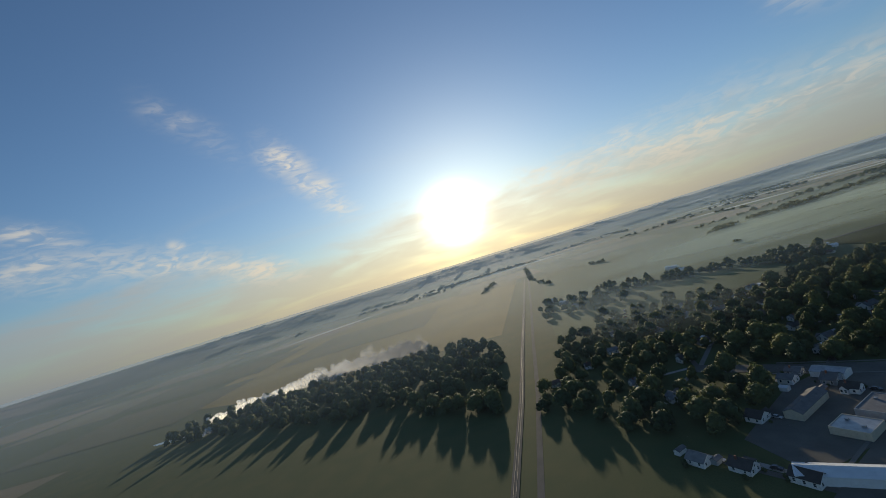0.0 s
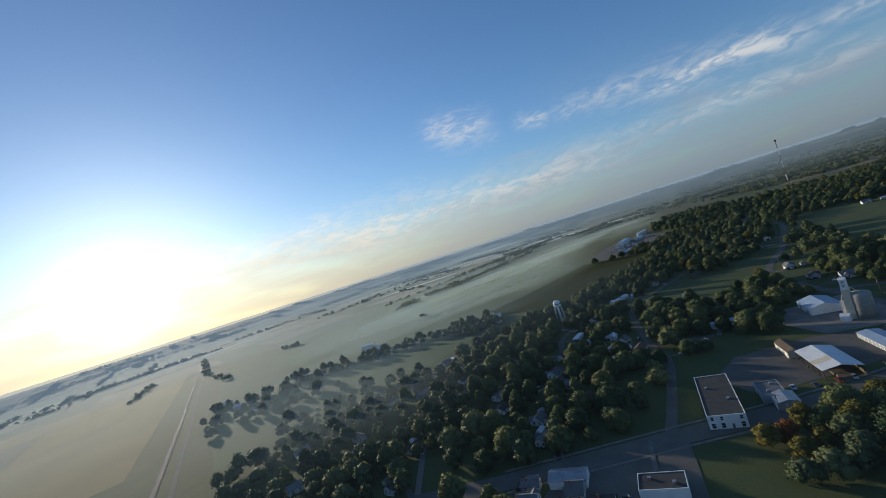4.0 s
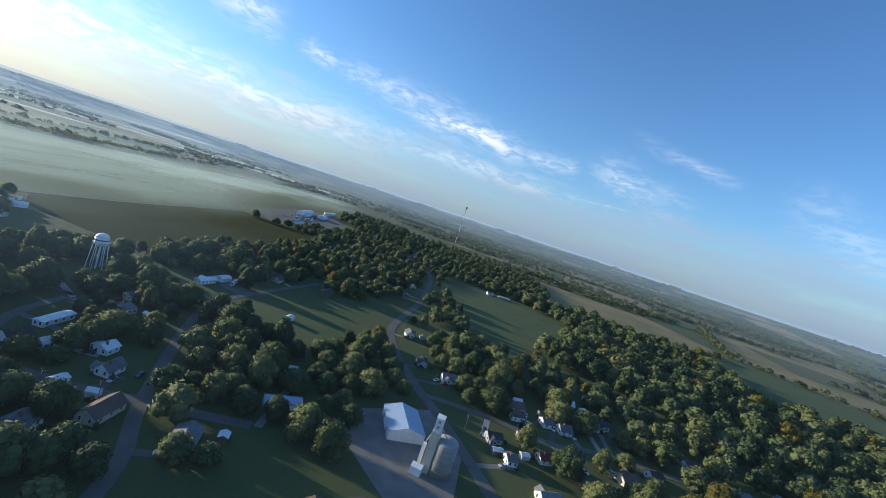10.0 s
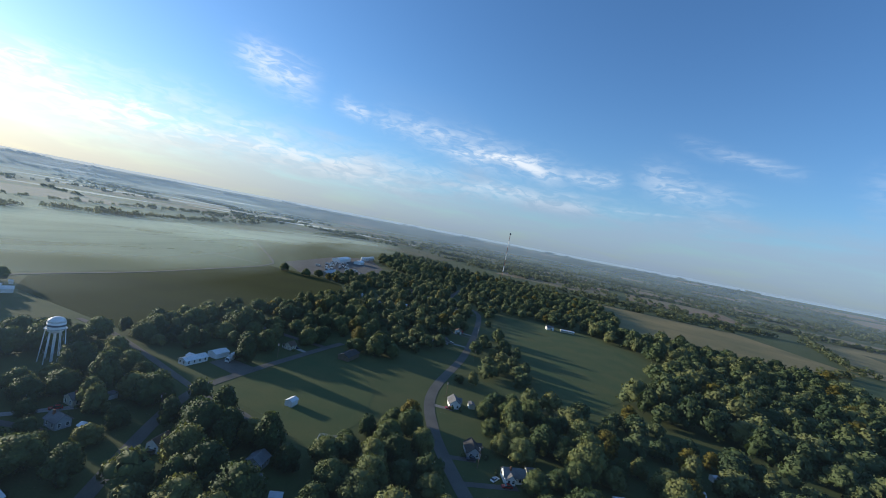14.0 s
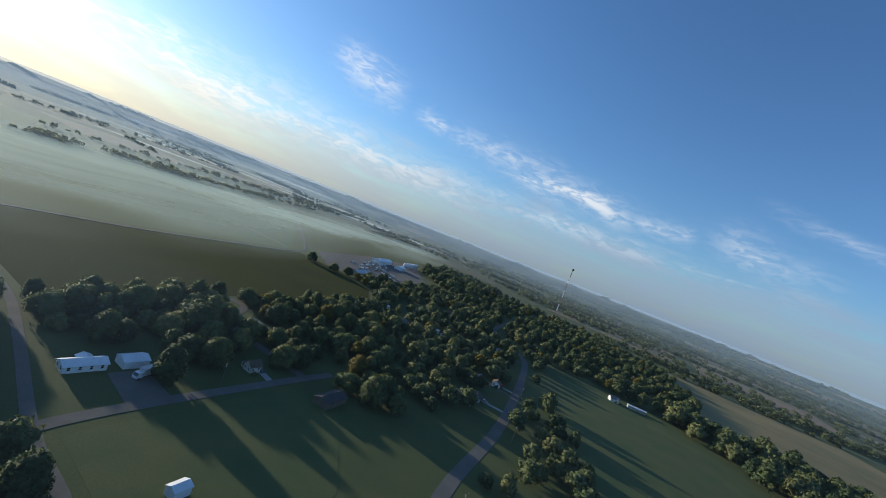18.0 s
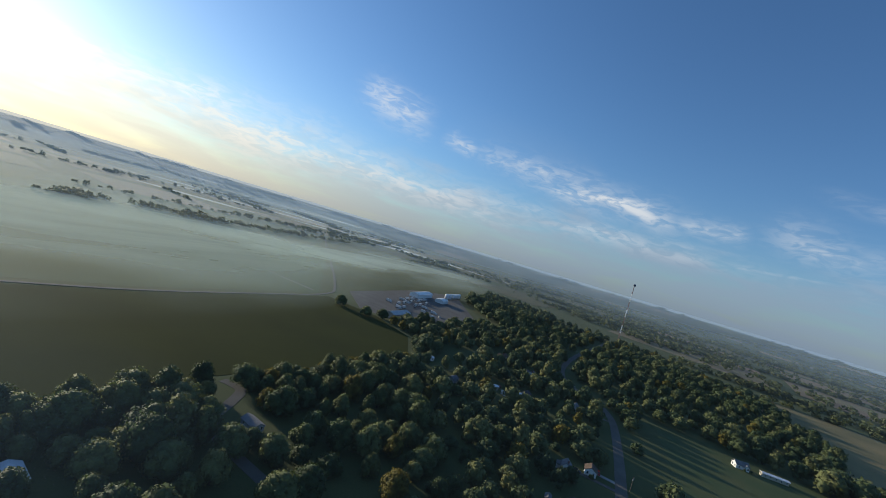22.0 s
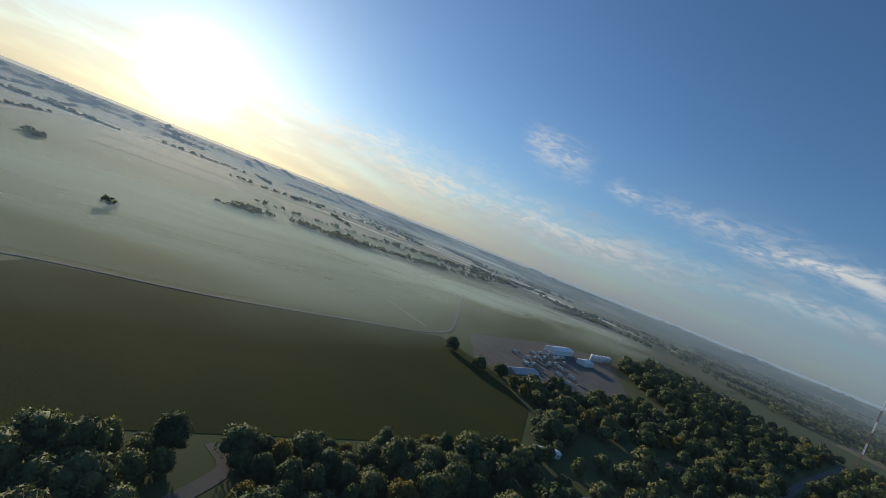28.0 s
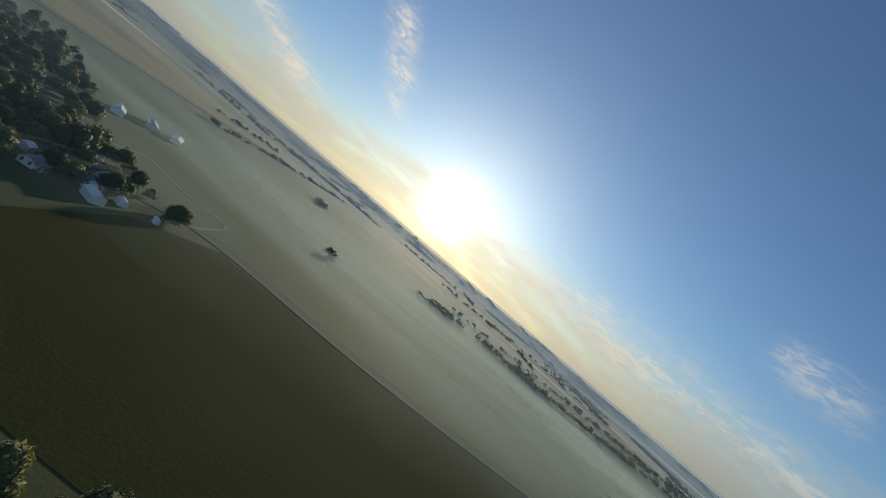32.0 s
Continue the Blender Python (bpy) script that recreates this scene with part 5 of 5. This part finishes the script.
# ---- utility poles ----
pole = thing("utility_pole", pose(188, -232, 0), "weathered wooden utility pole with a crossarm", "pole", "street poles")
part("post", Shape().tube((0, 0, 0), (0, 0, 10), 0.16, 0.11, 8), WOOD, pole)
part("crossarm", Shape().box(-1.2, -0.06, 9.1, 1.2, 0.06, 9.25), WOOD, pole)
part("transformer", Shape().tube((0.35, 0, 7.9), (0.35, 0, 8.8), 0.22, 0.22, 10), METALGREY, pole)
for i in (-1, 0, 1):
    part("insulator", Shape().tube((i, 0, 9.25), (i, 0, 9.45), 0.06, 0.04, 6), PAINTWHITE, pole)
for x, y, a in ((160, -268, 40), (140, -298, 40), (213, -440, 60), (252, -500, 80), (287, -300, 30), (302, -292, 0), (335, -384, 60), (355, -470, 90), (120, -342, 40), (90, -372, 40), (176, -392, 40), (262, -585, 80), (283, -660, 80)):
    copy_thing(pole, pose(x, y, 0, 0, 0, a))

# ---- trees ----
ALLROADS = [(pts, w) for _, pts, w, _, _ in ROADS] + [(RAIL, 9)]
OPEN = [[(404, -502), (404, -532), (424, -538), (456, -540), (452, -526), (428, -516)], SOYFIELD, PASTURE, MEADOW, [(250, -172), (222, -198), (180, -136), (168, -98), (205, -92), (240, -138)], [(222, -402), (224, -372), (216, -345), (190, -326), (166, -340), (172, -372), (196, -400)]]
LOTS = [[(178, -262), (150, -300), (118, -318), (112, -270), (130, -240), (165, -235)], [(196, -225), (216, -262), (150, -330), (135, -318)]]
CELL = {}


def free(x, y, gap, clear):
    for p in OPEN + LOTS:
        if inside((x, y), p):
            return False
    for fx, fy, r in FOOTPRINTS:
        if math.hypot(fx - x, fy - y) < r + clear:
            return False
    for pts, w in ALLROADS:
        for a, b in zip(pts, pts[1:]):
            if seg_dist((x, y), a, b) < w / 2 + clear:
                return False
    i, j = int(x // 12), int(y // 12)
    for di in (-1, 0, 1):
        for dj in (-1, 0, 1):
            for qx, qy in CELL.get((i + di, j + dj), ()):
                if math.hypot(qx - x, qy - y) < gap:
                    return False
    CELL.setdefault((i, j), []).append((x, y))
    return True


def wood(poly, count, gap, lo, hi, seed, kinds=(0, 1, 2, 3, 4, 6), group="", clear=3.0):
    r = random.Random(seed)
    xs, ys = [p[0] for p in poly], [p[1] for p in poly]
    for _ in range(count):
        x, y = r.uniform(min(xs), max(xs)), r.uniform(min(ys), max(ys))
        if inside((x, y), poly) and free(x, y, gap, clear):
            k = r.choice(kinds)
            if r.random() < 0.04:
                k = 5
            plant(k, x, y, r.uniform(lo, hi), group)


# town, by quarters; the near ones first
wood([(352, -430), (395, -430), (410, -520), (430, -600), (440, -690), (440, -900), (320, -900), (290, -720), (300, -540), (352, -500)], 1250, 9.4, 0.5, 0.95, 2, group="trees in the south of town", clear=7.5)
wood([(345, -400), (460, -420), (470, -250), (360, -230), (300, -280)], 900, 9.5, 0.5, 1.0, 3, group="trees in the east of town", clear=5.0)
wood([(262, -330), (335, -400), (270, -400), (255, -470), (225, -420), (205, -395), (215, -330)], 400, 9.0, 0.6, 0.95, 5, group="trees by the warehouse", clear=2.2)
wood([(190, -430), (240, -510), (150, -560), (60, -520), (-30, -480), (-60, -380), (60, -330), (110, -370)], 1000, 9.0, 0.6, 1.0, 6, group="trees in the west of town", clear=5.0)
wood([(300, -290), (470, -250), (470, -60), (300, -10), (225, -60), (200, -100), (240, -200)], 1150, 11.0, 0.55, 0.92, 4, group="trees in the north of town", clear=3.5)
wood([(440, -430), (449, -490), (447, -530), (448, -600), (450, -690), (490, -740), (470, -745), (440, -690), (425, -600), (400, -500), (395, -430)], 1600, 6.6, 0.5, 0.98, 1, group="trees along the field")
wood([(436, -430), (452, -490), (451, -600), (455, -690), (497, -742), (480, -745), (444, -690), (440, -600), (438, -500), (430, -430)], 900, 4.2, 0.28, 0.55, 41, kinds=(0, 2, 4, 5), group="trees along the field", clear=2.0)
wood([(260, -520), (282, -640), (265, -690), (240, -640), (205, -560)], 120, 9.0, 0.55, 0.85, 7, group="trees by the pasture")
wood([(228, -212), (250, -275), (290, -300), (310, -200), (262, -160)], 160, 10.0, 0.5, 0.85, 15, group="trees behind the store", clear=2.2)
wood([(258, -290), (282, -318), (340, -402), (318, -405), (268, -352), (236, -300)], 160, 8.5, 0.55, 0.9, 16, group="trees along mill street", clear=2.0)
# closed woods to the south west
wood([(150, -580), (108, -765), (190, -848), (140, -890), (-60, -905), (-95, -900), (-95, -745), (-270, -755), (-400, -640), (-330, -470), (-60, -480), (40, -520)], 2600, 11.5, 1.0, 1.35, 8, group="woodland")
wood([(-260, -800), (-400, -640), (-330, -470), (-560, -430), (-640, -760), (-420, -900)], 700, 14.0, 1.1, 1.5, 21, group="woodland")
wood([(300, -830), (430, -900), (520, -960), (560, -1300), (380, -1320), (200, -1250), (140, -985), (195, -850)], 1900, 10.5, 0.7, 1.0, 9, group="woodland beyond the pasture", clear=7.0)
wood([(500, -1000), (560, -1000), (690, -1130), (720, -1300), (560, -1300)], 500, 8.0, 0.9, 1.3, 19, group="dark grove by the works")
wood([(470, -745), (520, -735), (552, -765), (530, -880), (545, -960), (450, -900)], 420, 7.0, 0.55, 0.85, 20, group="thicket by the works")
# shop side, seen close
wood([(118, -222), (172, -190), (200, -215), (178, -238), (150, -245), (130, -240)], 90, 6.5, 0.5, 0.8, 10, kinds=(0, 2, 4, 5), group="trees beside the market street")
# belt to the north by the railway and the smoke
wood([(300, 10), (500, 5), (600, 40), (640, 200), (600, 420), (520, 480), (460, 300), (380, 120)], 800, 9.0, 0.7, 1.05, 11, group="trees north of the railway")
wood([(505, -340), (600, -345), (600, -425), (560, -412), (530, -400)], 300, 6.5, 0.4, 0.8, 12, group="farmstead trees")
wood([(690, -120), (735, -178), (734, -211), (663, -311), (608, -362), (551, -403), (520, -395), (586, -323), (640, -220)], 420, 8.5, 0.5, 0.85, 13, group="trees at the east edge of town")
wood([(470, -120), (640, -60), (780, -80), (760, -130), (560, -200), (480, -240)], 120, 10.0, 0.55, 0.85, 14, group="trees by the railway farm")
for x, y, k, s in ((594, -728, 0, 0.8), (561, -735, 2, 0.8), (553, -752, 0, 0.8), (586, -430, 6, 0.6)):
    plant(k, x, y, s, "lone field trees", "lone broadleaf tree standing at the field edge", True)
for x, y, k, s in ((75, -395, 5, 1.0), (84, -342, 5, 0.9), (70, -340, 5, 0.95), (48, -380, 5, 1.05)):
    plant(k, x, y, s, "street trees", "", True)
for x, y, k, s in ((64, -391, 1, 0.8), (54, -423, 5, 0.95), (-11, -470, 5, 1.1), (115, -375, 6, 0.8), (89, -388, 4, 0.8), (326, -316, 1, 0.65), (365, -305, 0, 0.7), (278, -351, 6, 0.85), (304, -391, 1, 0.75), (317, -342, 3, 0.75), (358, -371, 3, 0.7), (260, -409, 0, 0.7), (267, -329, 1, 0.7), (254, -331, 0, 0.65), (250, -297, 4, 0.85), (259, -279, 1, 0.65), (271, -275, 0, 0.7), (290, -288, 1, 0.8), (377, -358, 1, 0.7), (386, -328, 0, 0.8)):
    plant(k, x, y, s, "street trees", "", True)
for x, y, k, s in ((168, -235, 1, 0.85), (160, -246, 5, 0.8), (157, -236, 6, 0.85), (150, -241, 0, 0.8), (148, -230, 1, 0.8), (163, -226, 5, 0.85), (155, -224, 0, 0.9), (172, -227, 2, 0.8)):
    plant(k, x, y, s, "trees beside the market street", "", True)
plant(7, 181, -214, 0.8, "street trees", "", True)


for x, y, w, d, turn in YARDS:
    for _ in range(3):
        a = yr.uniform(0, 6.28)
        px, py = x + (w * 0.55 + 1.2) * math.cos(a), y + (d * 0.6 + 1.6) * math.sin(a)
        if math.hypot(px - x, py - y) > d * 0.55:
            plant(4, px, py, yr.uniform(0.12, 0.22))


LOWPASS = [(330, -425), (470, -425), (476, -610), (400, -640), (330, -560)]


def woodland():
    """All further trees, joined; each tree keeps a tone of its own."""
    r = random.Random(77)
    for mat, kinds, nm, lab in ((WOODLEAVES, (0, 1, 2, 3, 4, 6), "woodland", "dense green broadleaf woodland round the town"), (AUTUMN, (5,), "turning_trees", "scattered trees turning yellow in early autumn")):
        vs, fs, ns, tn, o = [], [], [], [], 0
        for k, x, y, turn, sx, sz in WOODLAND:
            if k not in kinds:
                continue
            v, f, m = TREE_KINDS[k][1][3 if inside((x, y), LOWPASS) else 2]
            c, s_ = math.cos(turn), math.sin(turn)
            vs.append(np.stack([x + (v[:, 0] * c - v[:, 1] * s_) * sx, y + (v[:, 0] * s_ + v[:, 1] * c) * sx, v[:, 2] * sz], 1))
            ns.append(np.stack([m[:, 0] * c - m[:, 1] * s_, m[:, 0] * s_ + m[:, 1] * c, m[:, 2]], 1))
            tn.append(np.full(len(v), r.random(), dtype=np.float32))
            fs.append(f + o)
            o += len(v)
        vs, fs = np.concatenate(vs), np.concatenate(fs)
        me = bpy.data.meshes.new(nm)
        me.vertices.add(len(vs))
        me.vertices.foreach_set("co", vs.ravel())
        me.loops.add(fs.size)
        me.loops.foreach_set("vertex_index", fs.ravel())
        me.polygons.add(len(fs))
        me.polygons.foreach_set("loop_start", np.arange(0, fs.size, 3, dtype=np.int32))
        me.update()
        soft_normals(me, np.concatenate(ns))
        me.attributes.new("tone", "FLOAT", "POINT").data.foreach_set("value", np.concatenate(tn))
        me.materials.append(mat)
        tagged(new(nm, me), lab, "trees", "", "stuff")


woodland()


# ---- far woods, too many to count ----
def far_woods():
    r = random.Random(9)
    variants = []
    for v in range(4):
        lobes = [((r.uniform(-2.8, 2.8), r.uniform(-2.8, 2.8), r.uniform(2.6, 7)), (3.8, 3.8, 3.4)) for _ in range(4)]
        variants.append([np.array(q) for q in leaf_cloud(r, lobes, 34, 2.3, (5, 4, 5))])
    vs, fs, ns, count = [], [], [], [0]

    def add(x, y, k):
        bv, bf, bn = variants[r.randrange(4)]
        c, s_ = math.cos(r.uniform(0, 6.3)), 1.0
        vs.append(np.array((x, y, ground_z(x, y) - 0.5)) + bv * np.array((k, k, k * r.uniform(0.75, 1.15))))
        fs.append(bf + count[0])
        ns.append(bn)
        count[0] += len(bv)

    def clump(x, y, rx, ry, turn, n, k=1.0):
        for _ in range(n):
            px, py = rx * max(-1.3, min(1.3, r.gauss(0, 0.55))), ry * r.gauss(0, 0.6)
            add(x + px * math.cos(turn) - py * math.sin(turn), y + px * math.sin(turn) + py * math.cos(turn), k * r.uniform(0.55, 1.25))

    def hedge(x0, y0, x1, y1, wide, k=0.9):
        n = int(math.hypot(x1 - x0, y1 - y0) / 9 * wide)
        sh = r.uniform(0, 99)
        for q in range(n):
            f = r.random()
            if noise.noise((f * n / 9 + sh, 0, 0)) > 0.42:
                continue
            add(x0 + (x1 - x0) * f + r.gauss(0, 4 * wide), y0 + (y1 - y0) * f + r.gauss(0, 4 * wide), k * r.uniform(0.5, 1.25))

    for x0, y0, x1, y1 in ((150, -905, -70, -925), (-70, -925, -200, -1100), (-205, -1115, -410, -985), (-90, -1335, 190, -1305), (-300, -1605, -1100, -2060), (-415, -985, -1000, -1345), (-205, -1140, -300, -1600)):
        hedge(x0, y0, x1, y1, 1.3, 1.1)
    # groves in the misty fields
    clump(1115, -612, 46, 18, 2.3, 70, 1.0)
    clump(1150, -726, 17, 11, 1.2, 16, 1.1)
    clump(1150, -815, 50, 24, 1.6, 85, 1.15)
    clump(800, -462, 7, 5, 0.0, 6, 0.7)
    clump(1196, -317, 26, 10, 0.3, 22, 0.8)
    hedge(1150, -860, 1320, -1370, 2.2, 1.1)
    hedge(1330, -660, 1425, -1043, 1.0, 0.9)
    hedge(1030, -150, 1288, -136, 0.9, 0.8)
    hedge(1300, -136, 1900, -190, 1.0, 0.9)
    hedge(1292, 22, 1588, -31, 1.2, 0.9)
    hedge(1420, -1040, 1700, -1990, 1.6, 1.1)
    # hedgerows and shelter belts round the far fields
    for _ in range(210):
        a, d = r.uniform(-3.0, 0.85), 1350 + 2900 * r.random() ** 0.8
        x, y = CENTRE[0] + d * math.cos(a), CENTRE[1] + d * math.sin(a)
        if 560 < x < 1600 and -1000 < y < 600:
            continue
        half, turn = r.uniform(70, 260), r.uniform(-0.08, 0.08) + r.choice((0.0, 1.57))
        u, v = half * math.cos(turn), half * math.sin(turn)
        hedge(x - u, y - v, x + u, y + v, r.choice((0.8, 1.0, 1.0, 2.4)), 0.9 + d / 6000)
    for _ in range(120):
        a, d = r.uniform(-2.2, -1.25), 1000 + 2900 * r.random() ** 0.7
        x, y = CENTRE[0] + d * math.cos(a), CENTRE[1] + d * math.sin(a)
        if a < -1.62 and d < 1900 and r.random() < 0.6:
            continue
        if not any(inside((x, y), f) for f in (HAYFIELD, STUBBLEFIELD, CLOVERFIELD)):
            clump(x, y, r.uniform(80, 260), r.uniform(25, 60), a + 1.57 + r.uniform(-0.3, 0.3), 50, 1.25)
    for x, y, rx in ((-330, -1700, 190), (-60, -1420, 160), (-620, -1250, 120), (160, -1420, 150), (-480, -2150, 240), (40, -1950, 220)):
        clump(x, y, rx, 24, r.uniform(-0.25, 0.25), 90, 1.2)
    me = bpy.data.meshes.new("far_woods")
    me.from_pydata(np.concatenate(vs).tolist(), [], np.concatenate(fs).tolist())
    soft_normals(me, np.concatenate(ns))
    me.materials.append(FARLEAVES)
    tagged(new("far_woods", me), "distant dark woods and hedgerows between the fields", "woods", "", "stuff")


far_woods()


# ---- ground mist and smoke ----
def mist(name, cx, cy, rx, ry, turn, z, mat, label, n=28, power=1.0):
    """A thin veil, thick in the middle and thinning to its rim."""
    me = bpy.data.meshes.new(name)
    vs, th = [(cx, cy, z)], [1.0]
    rings = 8
    for j in range(1, rings + 1):
        q = j / rings
        for i in range(n):
            a = 2 * math.pi * i / n
            px, py = rx * q * math.cos(a), ry * q * math.sin(a)
            x, y = cx + px * math.cos(turn) - py * math.sin(turn), cy + px * math.sin(turn) + py * math.cos(turn)
            vs.append((x, y, z + ground_z(x, y) + noise.noise((x / 130, y / 130, z)) * 1.2 * (1 - q)))
            th.append(max(0.0, 1 - q ** 2) ** power)
    fs = [(0, 1 + i, 1 + (i + 1) % n) for i in range(n)]
    for j in range(rings - 1):
        a, b = 1 + j * n, 1 + (j + 1) * n
        fs += [(a + i, b + i, b + (i + 1) % n, a + (i + 1) % n) for i in range(n)]
    me.from_pydata(vs, [], fs)
    at = me.attributes.new("thickness", "FLOAT", "POINT")
    at.data.foreach_set("value", th)
    me.materials.append(mat)
    me.shade_smooth()
    ob = tagged(new(name, me), label, "mist", "", "stuff")
    ob.visible_shadow = False
    return ob


MISTM = mist_material("ground_mist", (0.64, 0.80, 0.80), 0.56, 0.0036, 0.22, 0.66)
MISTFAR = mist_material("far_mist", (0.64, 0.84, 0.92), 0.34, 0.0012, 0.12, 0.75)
FOGBANK = mist_material("fog_bank", (0.86, 0.94, 0.98), 0.62, 0.002, 0.2, 0.62)
mist("ground_mist", 900, -640, 330, 560, 0.45, 5.0, MISTM, "pale morning mist lying on the crop field")
mist("ground_mist", 930, -1200, 230, 520, 0.2, 9.0, MISTM, "pale blue mist drifting past the works")
# one flat sheet whose pale colour imitates distance haze over the far land
mist("far_mist", 2300, -700, 1500, 2700, 0.3, 3.5, MISTFAR, "translucent sheet imitating morning haze over distant farmland", 40, 0.7)
fr = random.Random(31)
for i in range(26):
    a, d = fr.uniform(-1.0, 0.75), fr.uniform(1500, 4000)
    mist("fog_bank", CENTRE[0] + d * math.cos(a), CENTRE[1] + d * math.sin(a), fr.uniform(40, 90), fr.uniform(180, 520), a + fr.uniform(-0.3, 0.3), 4.0, FOGBANK, "low white fog bank between distant hedgerows", 20)


def haze():
    """A pale sheet that imitates haze in moist morning air: barely there over the town, thick towards the horizon and
    towards the sun.
    """
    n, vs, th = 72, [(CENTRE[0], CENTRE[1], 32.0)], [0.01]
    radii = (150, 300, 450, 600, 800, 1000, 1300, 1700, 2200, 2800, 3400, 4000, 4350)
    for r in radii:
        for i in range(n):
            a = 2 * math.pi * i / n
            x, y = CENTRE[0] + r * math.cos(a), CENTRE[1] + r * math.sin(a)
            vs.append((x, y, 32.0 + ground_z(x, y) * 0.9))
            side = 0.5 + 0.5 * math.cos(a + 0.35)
            # extra veil over the east of town imitates glare from the sun's side
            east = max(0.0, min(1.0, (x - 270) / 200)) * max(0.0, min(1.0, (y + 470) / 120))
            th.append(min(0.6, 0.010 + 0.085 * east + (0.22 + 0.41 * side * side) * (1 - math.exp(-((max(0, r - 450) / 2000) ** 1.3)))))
    fs = [(0, 1 + i, 1 + (i + 1) % n) for i in range(n)]
    for j in range(len(radii) - 1):
        a, b = 1 + j * n, 1 + (j + 1) * n
        fs += [(a + i, b + i, b + (i + 1) % n, a + (i + 1) % n) for i in range(n)]
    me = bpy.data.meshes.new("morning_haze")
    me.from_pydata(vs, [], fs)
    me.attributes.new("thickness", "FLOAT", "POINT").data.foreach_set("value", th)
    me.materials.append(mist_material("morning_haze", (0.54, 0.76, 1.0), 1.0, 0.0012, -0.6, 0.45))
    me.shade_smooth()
    tagged(new("morning_haze", me), "translucent sheet imitating morning haze, denser towards the horizon", "haze", "", "stuff").visible_shadow = False


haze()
THINMIST = mist_material("thin_mist", (0.60, 0.70, 0.70), 0.20, 0.0036, 0.1, 0.6)
mist("thin_mist", 560, -150, 220, 120, 0.1, 9.0, THINMIST, "thin smoky mist between trees by the railway")
mist("thin_mist", 1160, -760, 320, 620, 0.3, 13.0, THINMIST, "thin mist drifting over the field groves")


def smoke_material():
    """Pale smoke: billows that thin out downwind."""
    m = bpy.data.materials.new("white_smoke")
    m.use_nodes = True
    n, l = m.node_tree.nodes, m.node_tree.links
    n.clear()
    thick = n.new("ShaderNodeAttribute")
    thick.attribute_name = "thickness"
    df, tl, ad, tp, mx = (n.new("ShaderNode" + k) for k in ("BsdfDiffuse", "BsdfTranslucent", "MixShader", "BsdfTransparent", "MixShader"))
    for b in (df, tl):
        b.inputs[0].default_value = (0.93, 0.93, 0.92, 1)
    ad.inputs[0].default_value = 0.5
    l.new(df.outputs[0], ad.inputs[1])
    l.new(tl.outputs[0], ad.inputs[2])
    l.new(thick.outputs["Fac"], mx.inputs[0])
    l.new(tp.outputs[0], mx.inputs[1])
    l.new(ad.outputs[0], mx.inputs[2])
    l.new(mx.outputs[0], n.new("ShaderNodeOutputMaterial").inputs[0])
    return m


def smoke(name, a, b, c, count, width, label, seed):
    """A low plume drifting from a burn pile along the trees: dense billows at its root, thin veils downwind."""
    r, vs, fs, th = random.Random(seed), [], [], []
    a, b, c = Vector(a), Vector(b), Vector(c)
    for i in range(count):
        t = r.random() ** 1.2
        p = a * (1 - t) ** 2 + b * 2 * t * (1 - t) + c * t * t
        puff = 0.6 + 0.4 * math.sin(31 * t + 3 * math.sin(9 * t))
        w = width * (0.45 + 1.5 * t) * (0.4 + 0.6 * puff)
        q = p + Vector((r.gauss(0, w), r.gauss(0, w), abs(r.gauss(0.2, 0.75)) * w))
        s, sh, o = width * r.uniform(0.32, 0.75) * (0.6 + 0.9 * t), r.uniform(0, 90), len(vs)
        thick = (0.75 * (1 - t) ** 1.6 + 0.05) * r.uniform(0.7, 1.2)
        for x, y, z in LUMP[0]:
            k = s * (1 + 0.45 * noise.noise((x * 1.6 + sh, y * 1.6, z * 1.6)))
            vs.append((q.x + x * k, q.y + y * k, max(0.4, q.z + z * k)))
            th.append(min(0.9, thick))
        fs += [tuple(o + v for v in f) for f in LUMP[1]]
    me = bpy.data.meshes.new(name)
    me.from_pydata(vs, [], fs)
    me.attributes.new("thickness", "FLOAT", "POINT").data.foreach_set("value", th)
    me.materials.append(SMOKE)
    me.shade_smooth()
    tagged(new(name, me), label, "smoke", "", "stuff").visible_shadow = False


SMOKE = smoke_material()
smoke("smoke_plume", (571, 432, 2), (640, 330, 8), (600, 120, 12), 900, 6.5, "low white smoke plume drifting along the trees", 3)
smoke("smoke_plume", (518, 418, 1), (512, 394, 2), (506, 370, 3), 70, 3.0, "small white smoke wisps beside the burn pile", 8)
